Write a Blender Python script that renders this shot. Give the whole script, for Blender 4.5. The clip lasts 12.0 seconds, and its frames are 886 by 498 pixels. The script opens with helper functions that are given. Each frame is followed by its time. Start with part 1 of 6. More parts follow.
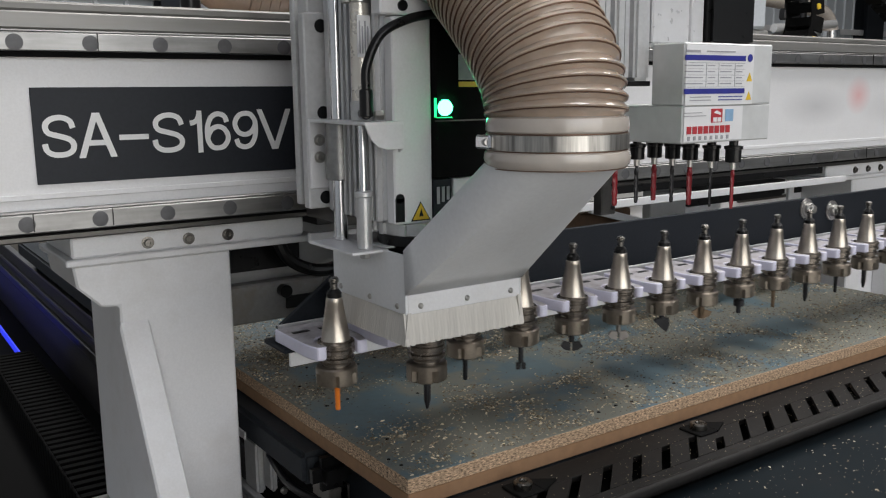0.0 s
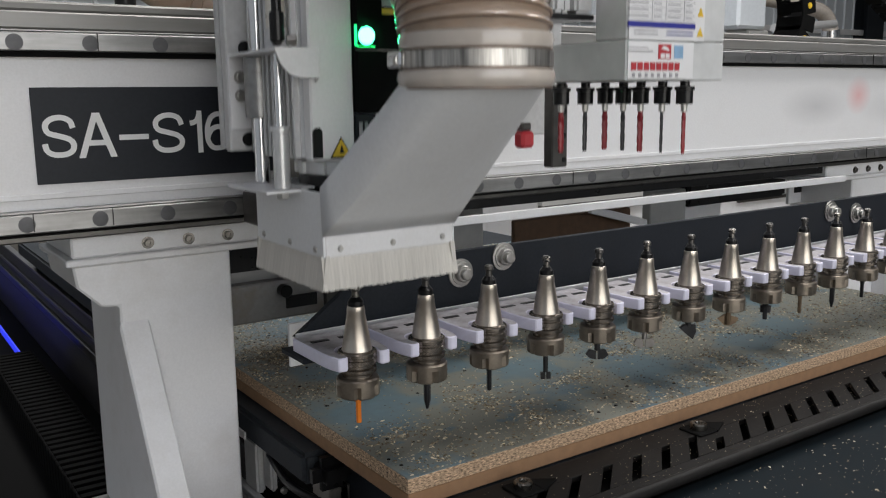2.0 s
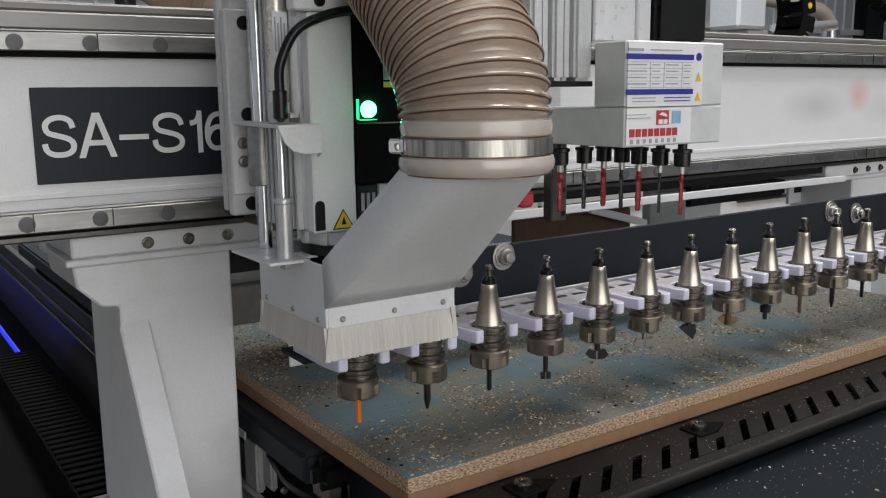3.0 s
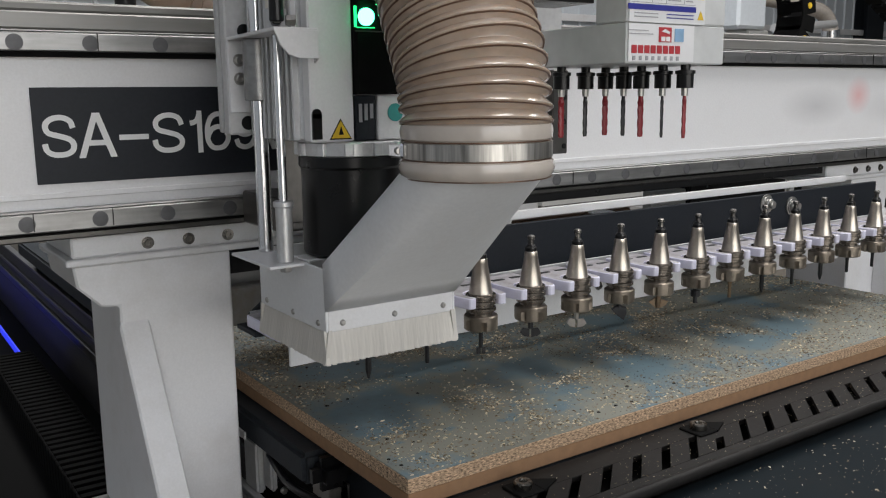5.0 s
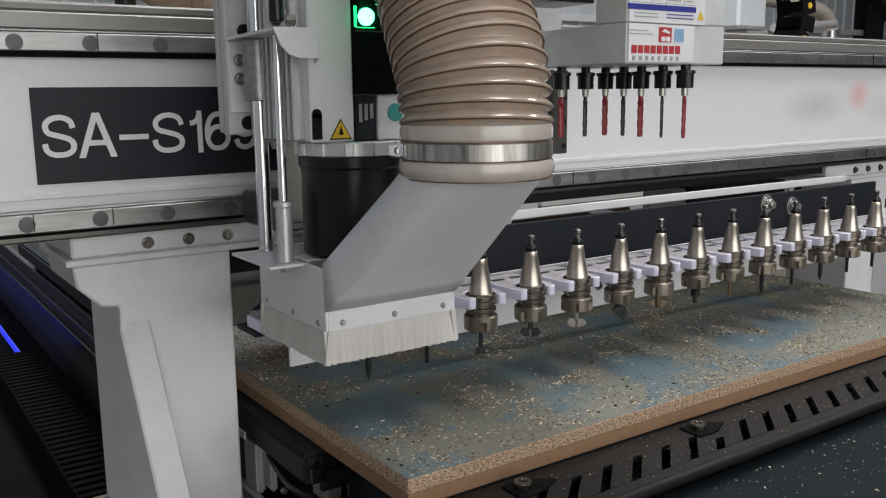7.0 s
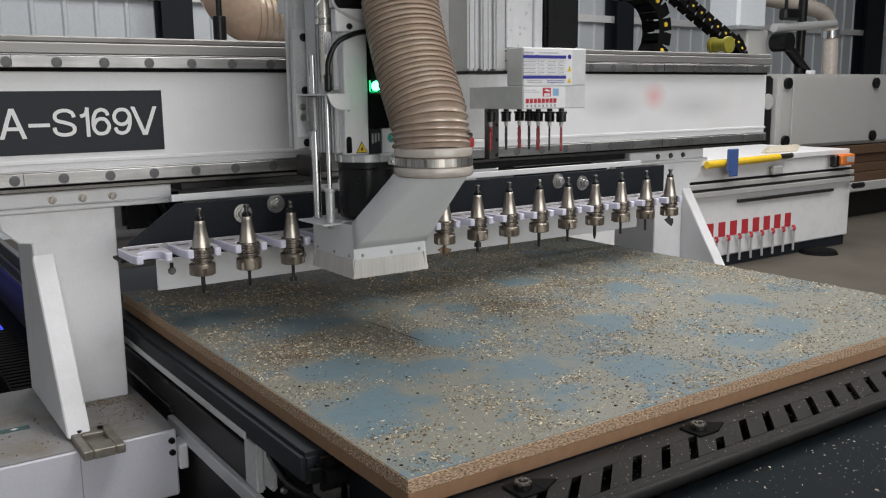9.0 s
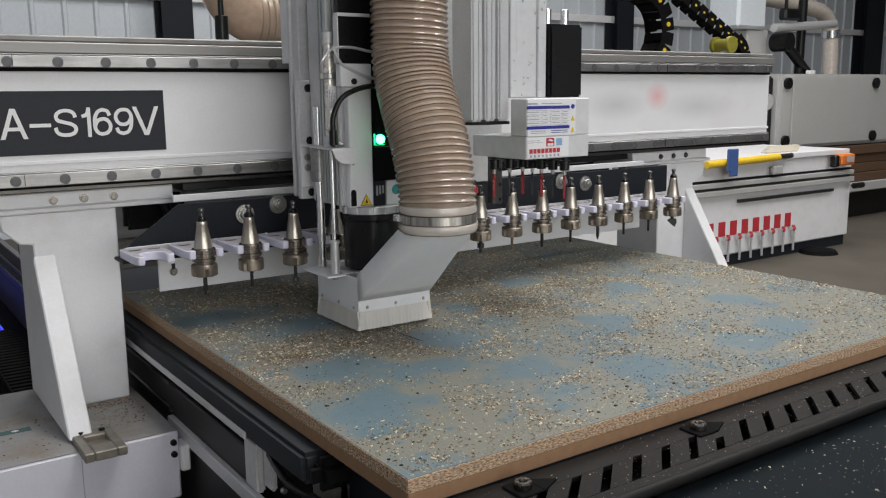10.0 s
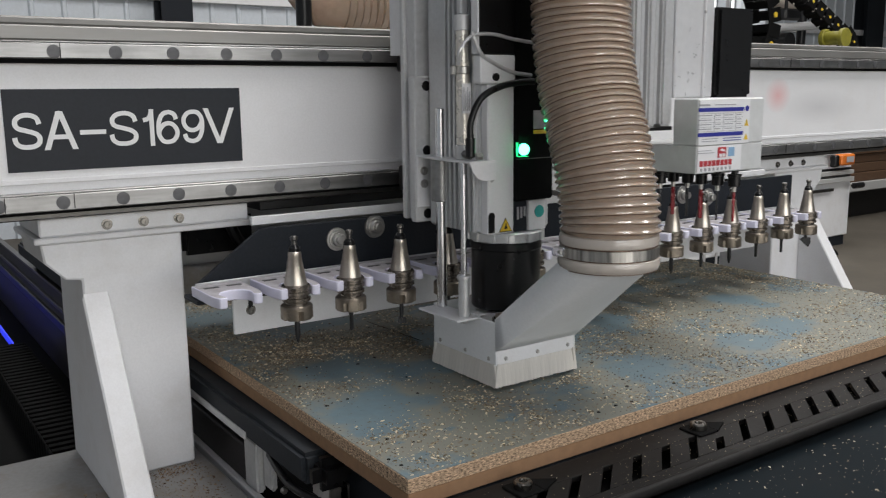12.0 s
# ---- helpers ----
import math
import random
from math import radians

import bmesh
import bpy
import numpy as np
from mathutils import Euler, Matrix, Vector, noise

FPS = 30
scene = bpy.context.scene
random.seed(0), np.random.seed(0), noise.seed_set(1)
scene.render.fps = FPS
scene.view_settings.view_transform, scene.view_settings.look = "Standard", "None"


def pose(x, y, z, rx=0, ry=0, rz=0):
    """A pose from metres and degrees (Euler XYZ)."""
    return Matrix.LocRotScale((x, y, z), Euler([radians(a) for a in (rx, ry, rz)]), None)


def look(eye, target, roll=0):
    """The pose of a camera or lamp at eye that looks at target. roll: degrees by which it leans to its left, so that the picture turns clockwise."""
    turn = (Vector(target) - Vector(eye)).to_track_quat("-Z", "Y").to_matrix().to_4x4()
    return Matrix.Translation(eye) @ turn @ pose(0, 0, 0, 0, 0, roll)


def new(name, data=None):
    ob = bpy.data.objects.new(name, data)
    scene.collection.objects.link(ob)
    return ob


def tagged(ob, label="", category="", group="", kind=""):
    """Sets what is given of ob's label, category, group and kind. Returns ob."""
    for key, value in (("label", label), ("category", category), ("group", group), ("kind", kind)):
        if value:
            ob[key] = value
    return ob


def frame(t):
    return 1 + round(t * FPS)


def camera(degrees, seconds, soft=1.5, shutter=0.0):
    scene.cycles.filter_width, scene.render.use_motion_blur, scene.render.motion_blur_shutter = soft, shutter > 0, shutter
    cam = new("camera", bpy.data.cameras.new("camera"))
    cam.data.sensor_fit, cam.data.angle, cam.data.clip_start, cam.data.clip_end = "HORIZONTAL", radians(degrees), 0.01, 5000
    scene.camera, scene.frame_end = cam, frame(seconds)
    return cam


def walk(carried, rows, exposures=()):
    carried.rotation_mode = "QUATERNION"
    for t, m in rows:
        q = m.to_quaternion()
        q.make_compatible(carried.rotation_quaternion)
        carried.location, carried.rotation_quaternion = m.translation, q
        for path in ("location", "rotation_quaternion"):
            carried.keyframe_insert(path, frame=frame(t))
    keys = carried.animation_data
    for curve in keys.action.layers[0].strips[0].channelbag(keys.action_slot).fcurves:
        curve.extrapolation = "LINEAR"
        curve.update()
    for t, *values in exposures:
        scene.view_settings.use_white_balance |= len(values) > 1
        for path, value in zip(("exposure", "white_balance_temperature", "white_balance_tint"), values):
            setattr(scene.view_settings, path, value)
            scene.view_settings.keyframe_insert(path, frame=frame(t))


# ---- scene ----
# camera: stands still before the machine; z = 0 is the top of the spoilboard
cam = camera(53.59, 12.0, soft=1.15, shutter=0.4)
EYE, AIM, ROLL = (-0.5399, -0.8670, 0.4706), (0.0182, -0.0558, 0.2960), -0.63
FLOOR = -0.90


def view():
    m = look(EYE, AIM, ROLL)
    walk(cam, [(0.0, m), (12.0, m)])


view()

# ---------------------------------------------------------------- light
world = bpy.data.worlds.new("world")
scene.world = world
world.use_nodes = True
wn = world.node_tree.nodes
sky = wn.new("ShaderNodeTexSky")
sky.sky_type = "NISHITA"
sky.sun_disc = False
sky.sun_elevation, sky.sun_rotation = radians(50), radians(200)
world.node_tree.links.new(sky.outputs[0], wn["Background"].inputs[0])
wn["Background"].inputs[1].default_value = 0.12


def area(name, m, w, h, power, color):
    data = bpy.data.lights.new(name, "AREA")
    data.shape, data.size, data.size_y, data.energy, data.color = "RECTANGLE", w, h, power, color
    ob = new(name, data)
    ob.matrix_world = m
    return ob


COOL = (1.0, 0.972, 0.945)
# Assumed overhead lamps; neither they nor any roof opening is in view.
area("overhead_lamp", look((1.6, 1.2, 5.35), (1.6, 1.2, 0)), 1.6, 8.0, 425, COOL)
area("overhead_lamp", look((-2.2, -1.5, 5.35), (-2.2, -1.5, 0)), 1.6, 8.0, 15, COOL)
area("overhead_lamp", look((6.0, 1.2, 5.35), (6.0, 1.2, 0)), 1.6, 8.0, 420, COOL)
# Fill light from the front, added; no gate is in view.
area("front_fill_lamp", look((0.3, -5.9, 1.05), (0.5, 1.0, 0.1)), 6.6, 3.6, 192, COOL)
scene.view_settings.exposure = -0.12


# ---------------------------------------------------------------- materials
def mat(name, color, rough=0.5, metal=0.0, spread=0.12, grain=60.0, bump=0.05, stain=0.0, stain_color=(0.2, 0.17, 0.13), stain_size=4.0, spec=0.5, stretch=(1, 1, 1), transmission=0.0, rand=0.0, coat=0.0):
    """Principled material: fine grain in colour and relief, larger stains, and a shift from thing to thing."""
    m = bpy.data.materials.new(name)
    m.use_nodes = True
    n, l = m.node_tree.nodes, m.node_tree.links
    p = n["Principled BSDF"]
    tc = n.new("ShaderNodeTexCoord")
    mp = n.new("ShaderNodeMapping")
    mp.inputs["Scale"].default_value = stretch
    l.new(tc.outputs["Object"], mp.inputs[0])
    fine = n.new("ShaderNodeTexNoise")
    fine.inputs["Scale"].default_value, fine.inputs["Detail"].default_value = grain, 5
    l.new(mp.outputs[0], fine.inputs["Vector"])
    ramp = n.new("ShaderNodeMapRange")
    ramp.inputs["To Min"].default_value, ramp.inputs["To Max"].default_value = 1 - spread, 1 + spread
    ramp.inputs["From Min"].default_value, ramp.inputs["From Max"].default_value = 0.3, 0.7
    l.new(fine.outputs[0], ramp.inputs[0])
    value = ramp.outputs[0]
    if rand:
        info = n.new("ShaderNodeObjectInfo")
        r2 = n.new("ShaderNodeMapRange")
        r2.inputs["To Min"].default_value, r2.inputs["To Max"].default_value = 1 - rand, 1 + rand
        l.new(info.outputs["Random"], r2.inputs[0])
        mul = n.new("ShaderNodeMath")
        mul.operation = "MULTIPLY"
        l.new(value, mul.inputs[0])
        l.new(r2.outputs[0], mul.inputs[1])
        value = mul.outputs[0]
    scale = n.new("ShaderNodeVectorMath")
    scale.operation = "SCALE"
    scale.inputs[0].default_value = color
    l.new(value, scale.inputs["Scale"])
    out = scale.outputs[0]
    if stain:
        big = n.new("ShaderNodeTexNoise")
        big.inputs["Scale"].default_value, big.inputs["Detail"].default_value = stain_size, 8
        big.inputs["Roughness"].default_value = 0.65
        l.new(tc.outputs["Object"], big.inputs["Vector"])
        mask = n.new("ShaderNodeMapRange")
        mask.inputs["From Min"].default_value, mask.inputs["From Max"].default_value = 0.5, 0.72
        mask.inputs["To Max"].default_value = stain
        l.new(big.outputs[0], mask.inputs[0])
        mix = n.new("ShaderNodeMix")
        mix.data_type = "RGBA"
        l.new(mask.outputs[0], mix.inputs[0])
        l.new(out, mix.inputs[6])
        mix.inputs[7].default_value = (*stain_color, 1)
        out = mix.outputs[2]
    l.new(out, p.inputs["Base Color"])
    rr = n.new("ShaderNodeMapRange")
    rr.inputs["To Min"].default_value, rr.inputs["To Max"].default_value = max(0.03, rough - 0.08), min(1, rough + 0.08)
    l.new(fine.outputs[0], rr.inputs[0])
    l.new(rr.outputs[0], p.inputs["Roughness"])
    p.inputs["Metallic"].default_value = metal
    p.inputs["Specular IOR Level"].default_value = spec
    p.inputs["Transmission Weight"].default_value = transmission
    p.inputs["Coat Weight"].default_value = coat
    if bump:
        b = n.new("ShaderNodeBump")
        b.inputs["Strength"].default_value, b.inputs["Distance"].default_value = bump, 0.001
        l.new(fine.outputs[0], b.inputs["Height"])
        l.new(b.outputs[0], p.inputs["Normal"])
    return m


def glow(name, color, strength):
    m = mat(name, color, 0.4)
    p = m.node_tree.nodes["Principled BSDF"]
    p.inputs["Emission Color"].default_value = (*color, 1)
    p.inputs["Emission Strength"].default_value = strength
    return m


WHITE = mat("white_powder_coat", (0.75, 0.75, 0.76), 0.40, spread=0.03, grain=300, bump=0.05, stain=0.26, stain_color=(0.5, 0.47, 0.42), stain_size=9)
DUSTY_DIM_WHITE = mat("white_paint_dusty_dimmed", (0.27, 0.265, 0.26), 0.6, spread=0.08, grain=120, bump=0.08, stain=0.8, stain_color=(0.20, 0.155, 0.105), stain_size=11)
WHITE_COOL = mat("cool_white_housing", (0.62, 0.62, 0.68), 0.4, spread=0.03, grain=200, bump=0.06, stain=0.2, stain_color=(0.42, 0.40, 0.40), stain_size=5)
HOODW = mat("hood_painted_sheet", (0.74, 0.75, 0.76), 0.45, spread=0.03, grain=200, bump=0.05, stain=0.15, stain_color=(0.45, 0.42, 0.38), stain_size=10)
LABEL = mat("label_plate_dark", (0.018, 0.021, 0.027), 0.5, spread=0.1, grain=200, spec=0.25)
PLUG = mat("dark_rail_plug", (0.10, 0.10, 0.105), 0.5, 0.3, 0.2)
LETTER = mat("letter_white", (0.78, 0.78, 0.78), 0.5, spread=0.02)
STEEL = mat("ground_steel_rail", (0.30, 0.298, 0.295), 0.40, 1.0, 0.2, 90, 0.03, 0.6, (0.13, 0.129, 0.127), 5, stretch=(0.1, 1, 1))
STUD = mat("dark_pull_stud", (0.20, 0.19, 0.175), 0.28, 1.0, 0.15, 80)
CAP_LIGHT = mat("brushed_cap_strip", (0.25, 0.245, 0.235), 0.45, 0.45, 0.12, 70, 0.04, 0.5, (0.24, 0.22, 0.20), 9, stretch=(0.08, 1, 1))
CAP = mat("satin_cap_steel", (0.21, 0.205, 0.195), 0.5, 0.35, 0.15, 70, 0.04, 0.5, (0.11, 0.10, 0.092), 9, stretch=(0.08, 1, 1))
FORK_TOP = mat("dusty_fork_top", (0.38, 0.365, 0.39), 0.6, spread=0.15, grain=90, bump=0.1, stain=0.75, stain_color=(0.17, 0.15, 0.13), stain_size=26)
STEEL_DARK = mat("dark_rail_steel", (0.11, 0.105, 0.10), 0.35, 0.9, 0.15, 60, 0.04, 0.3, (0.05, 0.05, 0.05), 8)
# Band tone varies in streaks drawn out along z.
CLAMP = mat("streaked_clamp_band", (0.40, 0.385, 0.36), 0.40, 1.0, 0.55, 18, 0.25, stretch=(9, 9, 0.6))
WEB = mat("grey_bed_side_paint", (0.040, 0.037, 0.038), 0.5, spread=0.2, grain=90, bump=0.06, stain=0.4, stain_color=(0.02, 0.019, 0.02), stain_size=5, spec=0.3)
TUBE = mat("satin_cylinder_tube", (0.70, 0.665, 0.60), 0.28, 0.45, 0.03, 60, 0.0)
CHROME = mat("chrome_rod", (0.72, 0.72, 0.73), 0.20, 1.0, 0.03, 40, 0.01)
ZINC = mat("zinc_bolt", (0.45, 0.44, 0.42), 0.38, 1.0, 0.1, 200)
ALU = mat("machined_aluminium", (0.60, 0.605, 0.61), 0.34, 0.5, 0.05, 200, 0.03, 0.2, (0.35, 0.34, 0.33), 20)
ALU_MATT = mat("cast_grey_plate", (0.62, 0.62, 0.62), 0.42, 0.2, 0.06, 150, 0.05, 0.25, (0.3, 0.3, 0.3), 15)
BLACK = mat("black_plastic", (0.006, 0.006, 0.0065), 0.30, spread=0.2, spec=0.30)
BLACK_MATT = mat("black_rubber", (0.006, 0.006, 0.006), 0.8, spread=0.2, spec=0.06)
PANEL = mat("charcoal_powder_coat", (0.016, 0.019, 0.024), 0.55, spread=0.15, grain=200, stain=0.3, stain_color=(0.022, 0.022, 0.022), stain_size=9, spec=0.14)
TAPER = mat("tool_taper_steel", (0.56, 0.51, 0.45), 0.34, 1.0, 0.10, 70, 0.03, 0.4, (0.30, 0.26, 0.22), 40, rand=0.08, stretch=(1, 1, 0.3))
FLANGE = mat("tool_flange_steel", (0.25, 0.22, 0.19), 0.24, 0.9, 0.15, 90, 0.04, rand=0.1)
NUT = mat("collet_nut_bronzed", (0.25, 0.215, 0.175), 0.36, 0.85, 0.15, 90, 0.05, 0.3, (0.09, 0.075, 0.06), 50, rand=0.12)
FORK = mat("lilac_white_nylon", (0.70, 0.69, 0.82), 0.4, spread=0.03, grain=150, stain=0.2, stain_color=(0.45, 0.42, 0.5), stain_size=40)
ORANGE = mat("orange_bit", (0.75, 0.20, 0.02), 0.35)
BIT = mat("carbide_bit", (0.03, 0.03, 0.032), 0.35, 0.5, 0.2, 80)
BIT_STEEL = mat("steel_cutter", (0.4, 0.38, 0.36), 0.3, 1.0)
BIT_TAN = mat("resin_stained_cutter", (0.20, 0.14, 0.09), 0.45, 0.6, 0.25, 80)
RED = mat("red_drill", (0.24, 0.009, 0.016), 0.35, spread=0.1)
RED_FLAT = mat("red_plastic", (0.45, 0.03, 0.04), 0.45, spread=0.08)
BRUSH = mat("brush_bristle", (0.60, 0.575, 0.53), 0.55, spread=0.10, grain=22, bump=0.2, stretch=(10, 10, 0.4), rand=0.045)
YELLOW = mat("yellow_paint", (0.75, 0.50, 0.03), 0.45)
BLUE = mat("blue_print", (0.02, 0.025, 0.26), 0.5)
PAPER = mat("sticker_white", (0.78, 0.78, 0.79), 0.45, spread=0.02)
GREY_PRINT = mat("grey_print", (0.35, 0.35, 0.37), 0.6)
PRINT_GREEN = mat("dark_green_print", (0.04, 0.10, 0.10), 0.5)
TEAL = mat("teal_sticker", (0.02, 0.33, 0.30), 0.5)
CHIP_EDGE = mat("raw_chipboard_edge", (0.43, 0.30, 0.195), 0.85, spread=0.85, grain=380, bump=0.9, stretch=(0.5, 0.5, 1.3), stain=0.7, stain_color=(0.11, 0.062, 0.036), stain_size=210)
MDF = mat("brown_mdf_edge", (0.27, 0.155, 0.082), 0.8, spread=0.12, grain=60, bump=0.1, stain=0.3, stain_color=(0.22, 0.11, 0.05), stain_size=8)
STRIP = mat("black_steel_strip", (0.0085, 0.0078, 0.0074), 0.55, 0.0, 0.3, 150, 0.15, 0.35, (0.022, 0.019, 0.017), 30, spec=0.16)
BEAM = mat("charcoal_beam_paint", (0.024, 0.028, 0.033), 0.6, spread=0.25, grain=160, bump=0.1, stain=0.35, stain_color=(0.05, 0.046, 0.042), stain_size=22, spec=0.2)
DECK = mat("dark_blue_deck", (0.0045, 0.0085, 0.0115), 0.7, spread=0.3, grain=200, bump=0.1, stain=0.4, stain_color=(0.011, 0.012, 0.013), stain_size=14, spec=0.10)
CONCRETE = mat("concrete_floor", (0.085, 0.074, 0.058), 0.75, spread=0.12, grain=14, bump=0.1, stain=0.5, stain_color=(0.05, 0.043, 0.034), stain_size=1.2)
CLAD = mat("wall_cladding", (0.56, 0.60, 0.64), 0.5, spread=0.04, grain=30, stain=0.2, stain_color=(0.45, 0.46, 0.47), stain_size=1.5)
ROOF = mat("roof_sheet", (0.5, 0.51, 0.52), 0.6)
GREY_BOX = mat("grey_cabinet", (0.40, 0.40, 0.39), 0.5, spread=0.05, stain=0.2, stain_color=(0.3, 0.3, 0.29), stain_size=3)
BROWN = mat("brown_board", (0.10, 0.055, 0.03), 0.7, spread=0.2)
LED_G = glow("green_indicator", (0.05, 1.0, 0.35), 17.0)
LED_GLEAM = glow("green_bezel_gleam", (0.02, 0.75, 0.22), 1.6)
LED_B = glow("blue_light_strip", (0.035, 0.055, 1.0), 0.95)
HOSE = mat("tan_clear_hose", (0.745, 0.57, 0.435), 0.17, spread=0.10, grain=55, bump=0.22, stain=0.45, stain_color=(0.46, 0.32, 0.22), stain_size=14, transmission=0.38, coat=0.6)
HOSE.node_tree.nodes["Principled BSDF"].inputs["Subsurface Weight"].default_value = 0.35
HOSE.node_tree.nodes["Principled BSDF"].inputs["Subsurface Radius"].default_value = (0.03, 0.022, 0.016)
HOSE.node_tree.nodes["Principled BSDF"].inputs["Subsurface Scale"].default_value = 1.0
HOSE_END = mat("clear_hose_cuff", (0.70, 0.63, 0.56), 0.2, spread=0.1, grain=30, transmission=0.3, coat=0.5)
WIRE = mat("copper_wire", (0.15, 0.085, 0.055), 0.35, 0.5, 0.15)


# swept spots of the board: centre x, y and radii
SWEPT = [(1.015, 0.60, 0.085, 0.10), (1.014, 0.167, 0.10, 0.085), (0.842, 0.131, 0.095, 0.075), (0.565, 0.142, 0.09, 0.085), (0.422, 0.256, 0.11, 0.09), (0.746, 0.403, 0.075, 0.085), (0.10, 0.235, 0.15, 0.105), (0.391, 0.498, 0.08, 0.09), (0.255, 0.761, 0.13, 0.10), (1.106, 0.373, 0.09, 0.07), (0.146, 0.456, 0.12, 0.085), (0.119, 0.923, 0.15, 0.10), (0.574, 0.674, 0.06, 0.06), (0.30, 0.36, 0.09, 0.06), (0.86, 0.80, 0.09, 0.06)]
# thick drifts of brown sawdust: centre x, y and radius
DRIFTS = [(0.67, 0.64, 0.11), (0.60, 0.90, 0.15), (0.33, 0.53, 0.10), (0.30, 1.08, 0.13), (0.14, 0.60, 0.09), (0.95, 0.72, 0.12)]


def board_top():
    """Blue-grey coating, dulled by brown dust in soft clouds."""
    m = mat("blue_grey_board_face", (0.096, 0.152, 0.180), 0.5, spread=0.12, grain=70, bump=0.12)
    n, l = m.node_tree.nodes, m.node_tree.links
    p = n["Principled BSDF"]
    base = p.inputs["Base Color"].links[0].from_socket
    tc = n.new("ShaderNodeTexCoord")
    a, b = n.new("ShaderNodeTexNoise"), n.new("ShaderNodeTexNoise")
    a.inputs["Scale"].default_value, a.inputs["Detail"].default_value = 5.0, 6
    b.inputs["Scale"].default_value, b.inputs["Detail"].default_value = 45.0, 6
    l.new(tc.outputs["Object"], a.inputs["Vector"])
    l.new(tc.outputs["Object"], b.inputs["Vector"])
    add = n.new("ShaderNodeMath")
    add.operation = "MULTIPLY_ADD"
    l.new(b.outputs[0], add.inputs[0])
    add.inputs[1].default_value = 0.45
    l.new(a.outputs[0], add.inputs[2])
    mr = n.new("ShaderNodeMapRange")
    mr.inputs["From Min"].default_value, mr.inputs["From Max"].default_value = 0.56, 0.73
    mr.inputs["To Max"].default_value = 0.74
    l.new(add.outputs[0], mr.inputs[0])
    dust = mr.outputs[0]
    warp = n.new("ShaderNodeTexNoise")
    warp.inputs["Scale"].default_value, warp.inputs["Detail"].default_value = 13.0, 9
    l.new(tc.outputs["Object"], warp.inputs["Vector"])
    for x, y, rx, ry in SWEPT:
        mp, gr = n.new("ShaderNodeMapping"), n.new("ShaderNodeTexGradient")
        gr.gradient_type = "SPHERICAL"
        mp.inputs["Scale"].default_value = (1 / rx, 1 / ry, 1)
        mp.inputs["Location"].default_value = (-(x - 0.7) / rx, -(y - 0.6) / ry, -0.02)
        l.new(tc.outputs["Object"], mp.inputs[0])
        l.new(mp.outputs[0], gr.inputs[0])
        edge, keep, mul = n.new("ShaderNodeMath"), n.new("ShaderNodeMapRange"), n.new("ShaderNodeMath")
        edge.operation, mul.operation = "MULTIPLY_ADD", "MULTIPLY"
        l.new(warp.outputs[0], edge.inputs[0])
        edge.inputs[1].default_value = 1.7
        l.new(gr.outputs["Fac"], edge.inputs[2])
        keep.inputs["From Min"].default_value, keep.inputs["From Max"].default_value = 1.02, 1.30
        keep.inputs["To Min"].default_value, keep.inputs["To Max"].default_value = 1.0, 0.12
        l.new(edge.outputs[0], keep.inputs[0])
        l.new(dust, mul.inputs[0])
        l.new(keep.outputs[0], mul.inputs[1])
        dust = mul.outputs[0]
    mix = n.new("ShaderNodeMix")
    mix.data_type = "RGBA"
    l.new(dust, mix.inputs[0])
    l.new(base, mix.inputs[6])
    mix.inputs[7].default_value = (0.205, 0.188, 0.138, 1)
    l.new(mix.outputs[2], p.inputs["Base Color"])
    return m


def beam_paint(prints):
    """White beam paint with soft faded prints: (centre x, y, z, half width, half height, colour) in the gantry's own space."""
    m = mat("white_beam_paint", (0.76, 0.76, 0.77), 0.4, spread=0.03, grain=300, bump=0.08, stain=0.12, stain_color=(0.55, 0.52, 0.48), stain_size=7)
    n, l = m.node_tree.nodes, m.node_tree.links
    p = n["Principled BSDF"]
    out = p.inputs["Base Color"].links[0].from_socket
    tc = n.new("ShaderNodeTexCoord")
    for x, y, z, w, h, color in prints:
        mp, gr = n.new("ShaderNodeMapping"), n.new("ShaderNodeTexGradient")
        gr.gradient_type = "SPHERICAL"
        mp.inputs["Scale"].default_value = (1 / w, 1, 1 / h)
        mp.inputs["Location"].default_value = (-x / w, -y, -z / h)
        l.new(tc.outputs["Object"], mp.inputs[0])
        l.new(mp.outputs[0], gr.inputs[0])
        mix, soft = n.new("ShaderNodeMix"), n.new("ShaderNodeMath")
        mix.data_type, soft.operation = "RGBA", "MULTIPLY"
        soft.inputs[1].default_value = 0.75
        l.new(gr.outputs["Fac"], soft.inputs[0])
        l.new(soft.outputs[0], mix.inputs[0])
        l.new(out, mix.inputs[6])
        mix.inputs[7].default_value = (*color, 1)
        out = mix.outputs[2]
    l.new(out, p.inputs["Base Color"])
    return m


BOARD_TOP = board_top()


# ---------------------------------------------------------------- mesh helpers
def merge(bm, other, m=None):
    me = bpy.data.meshes.new("tmp")
    if m is not None:
        bmesh.ops.transform(other, matrix=m, verts=other.verts)
    other.to_mesh(me)
    other.free()
    bm.from_mesh(me)
    bpy.data.meshes.remove(me)
    return bm


def box(lo, hi, bevel=0.0015, bm=None, seg=1):
    b = bmesh.new()
    bmesh.ops.create_cube(b, size=1)
    lo, hi = Vector(lo), Vector(hi)
    for v in b.verts:
        v.co = Vector((lo[i] if v.co[i] < 0 else hi[i] for i in range(3)))
    if bevel:
        bmesh.ops.bevel(b, geom=b.edges[:], offset=min(bevel, 0.45 * min(hi - lo)), segments=seg, affect="EDGES")
    return merge(bm, b) if bm else b


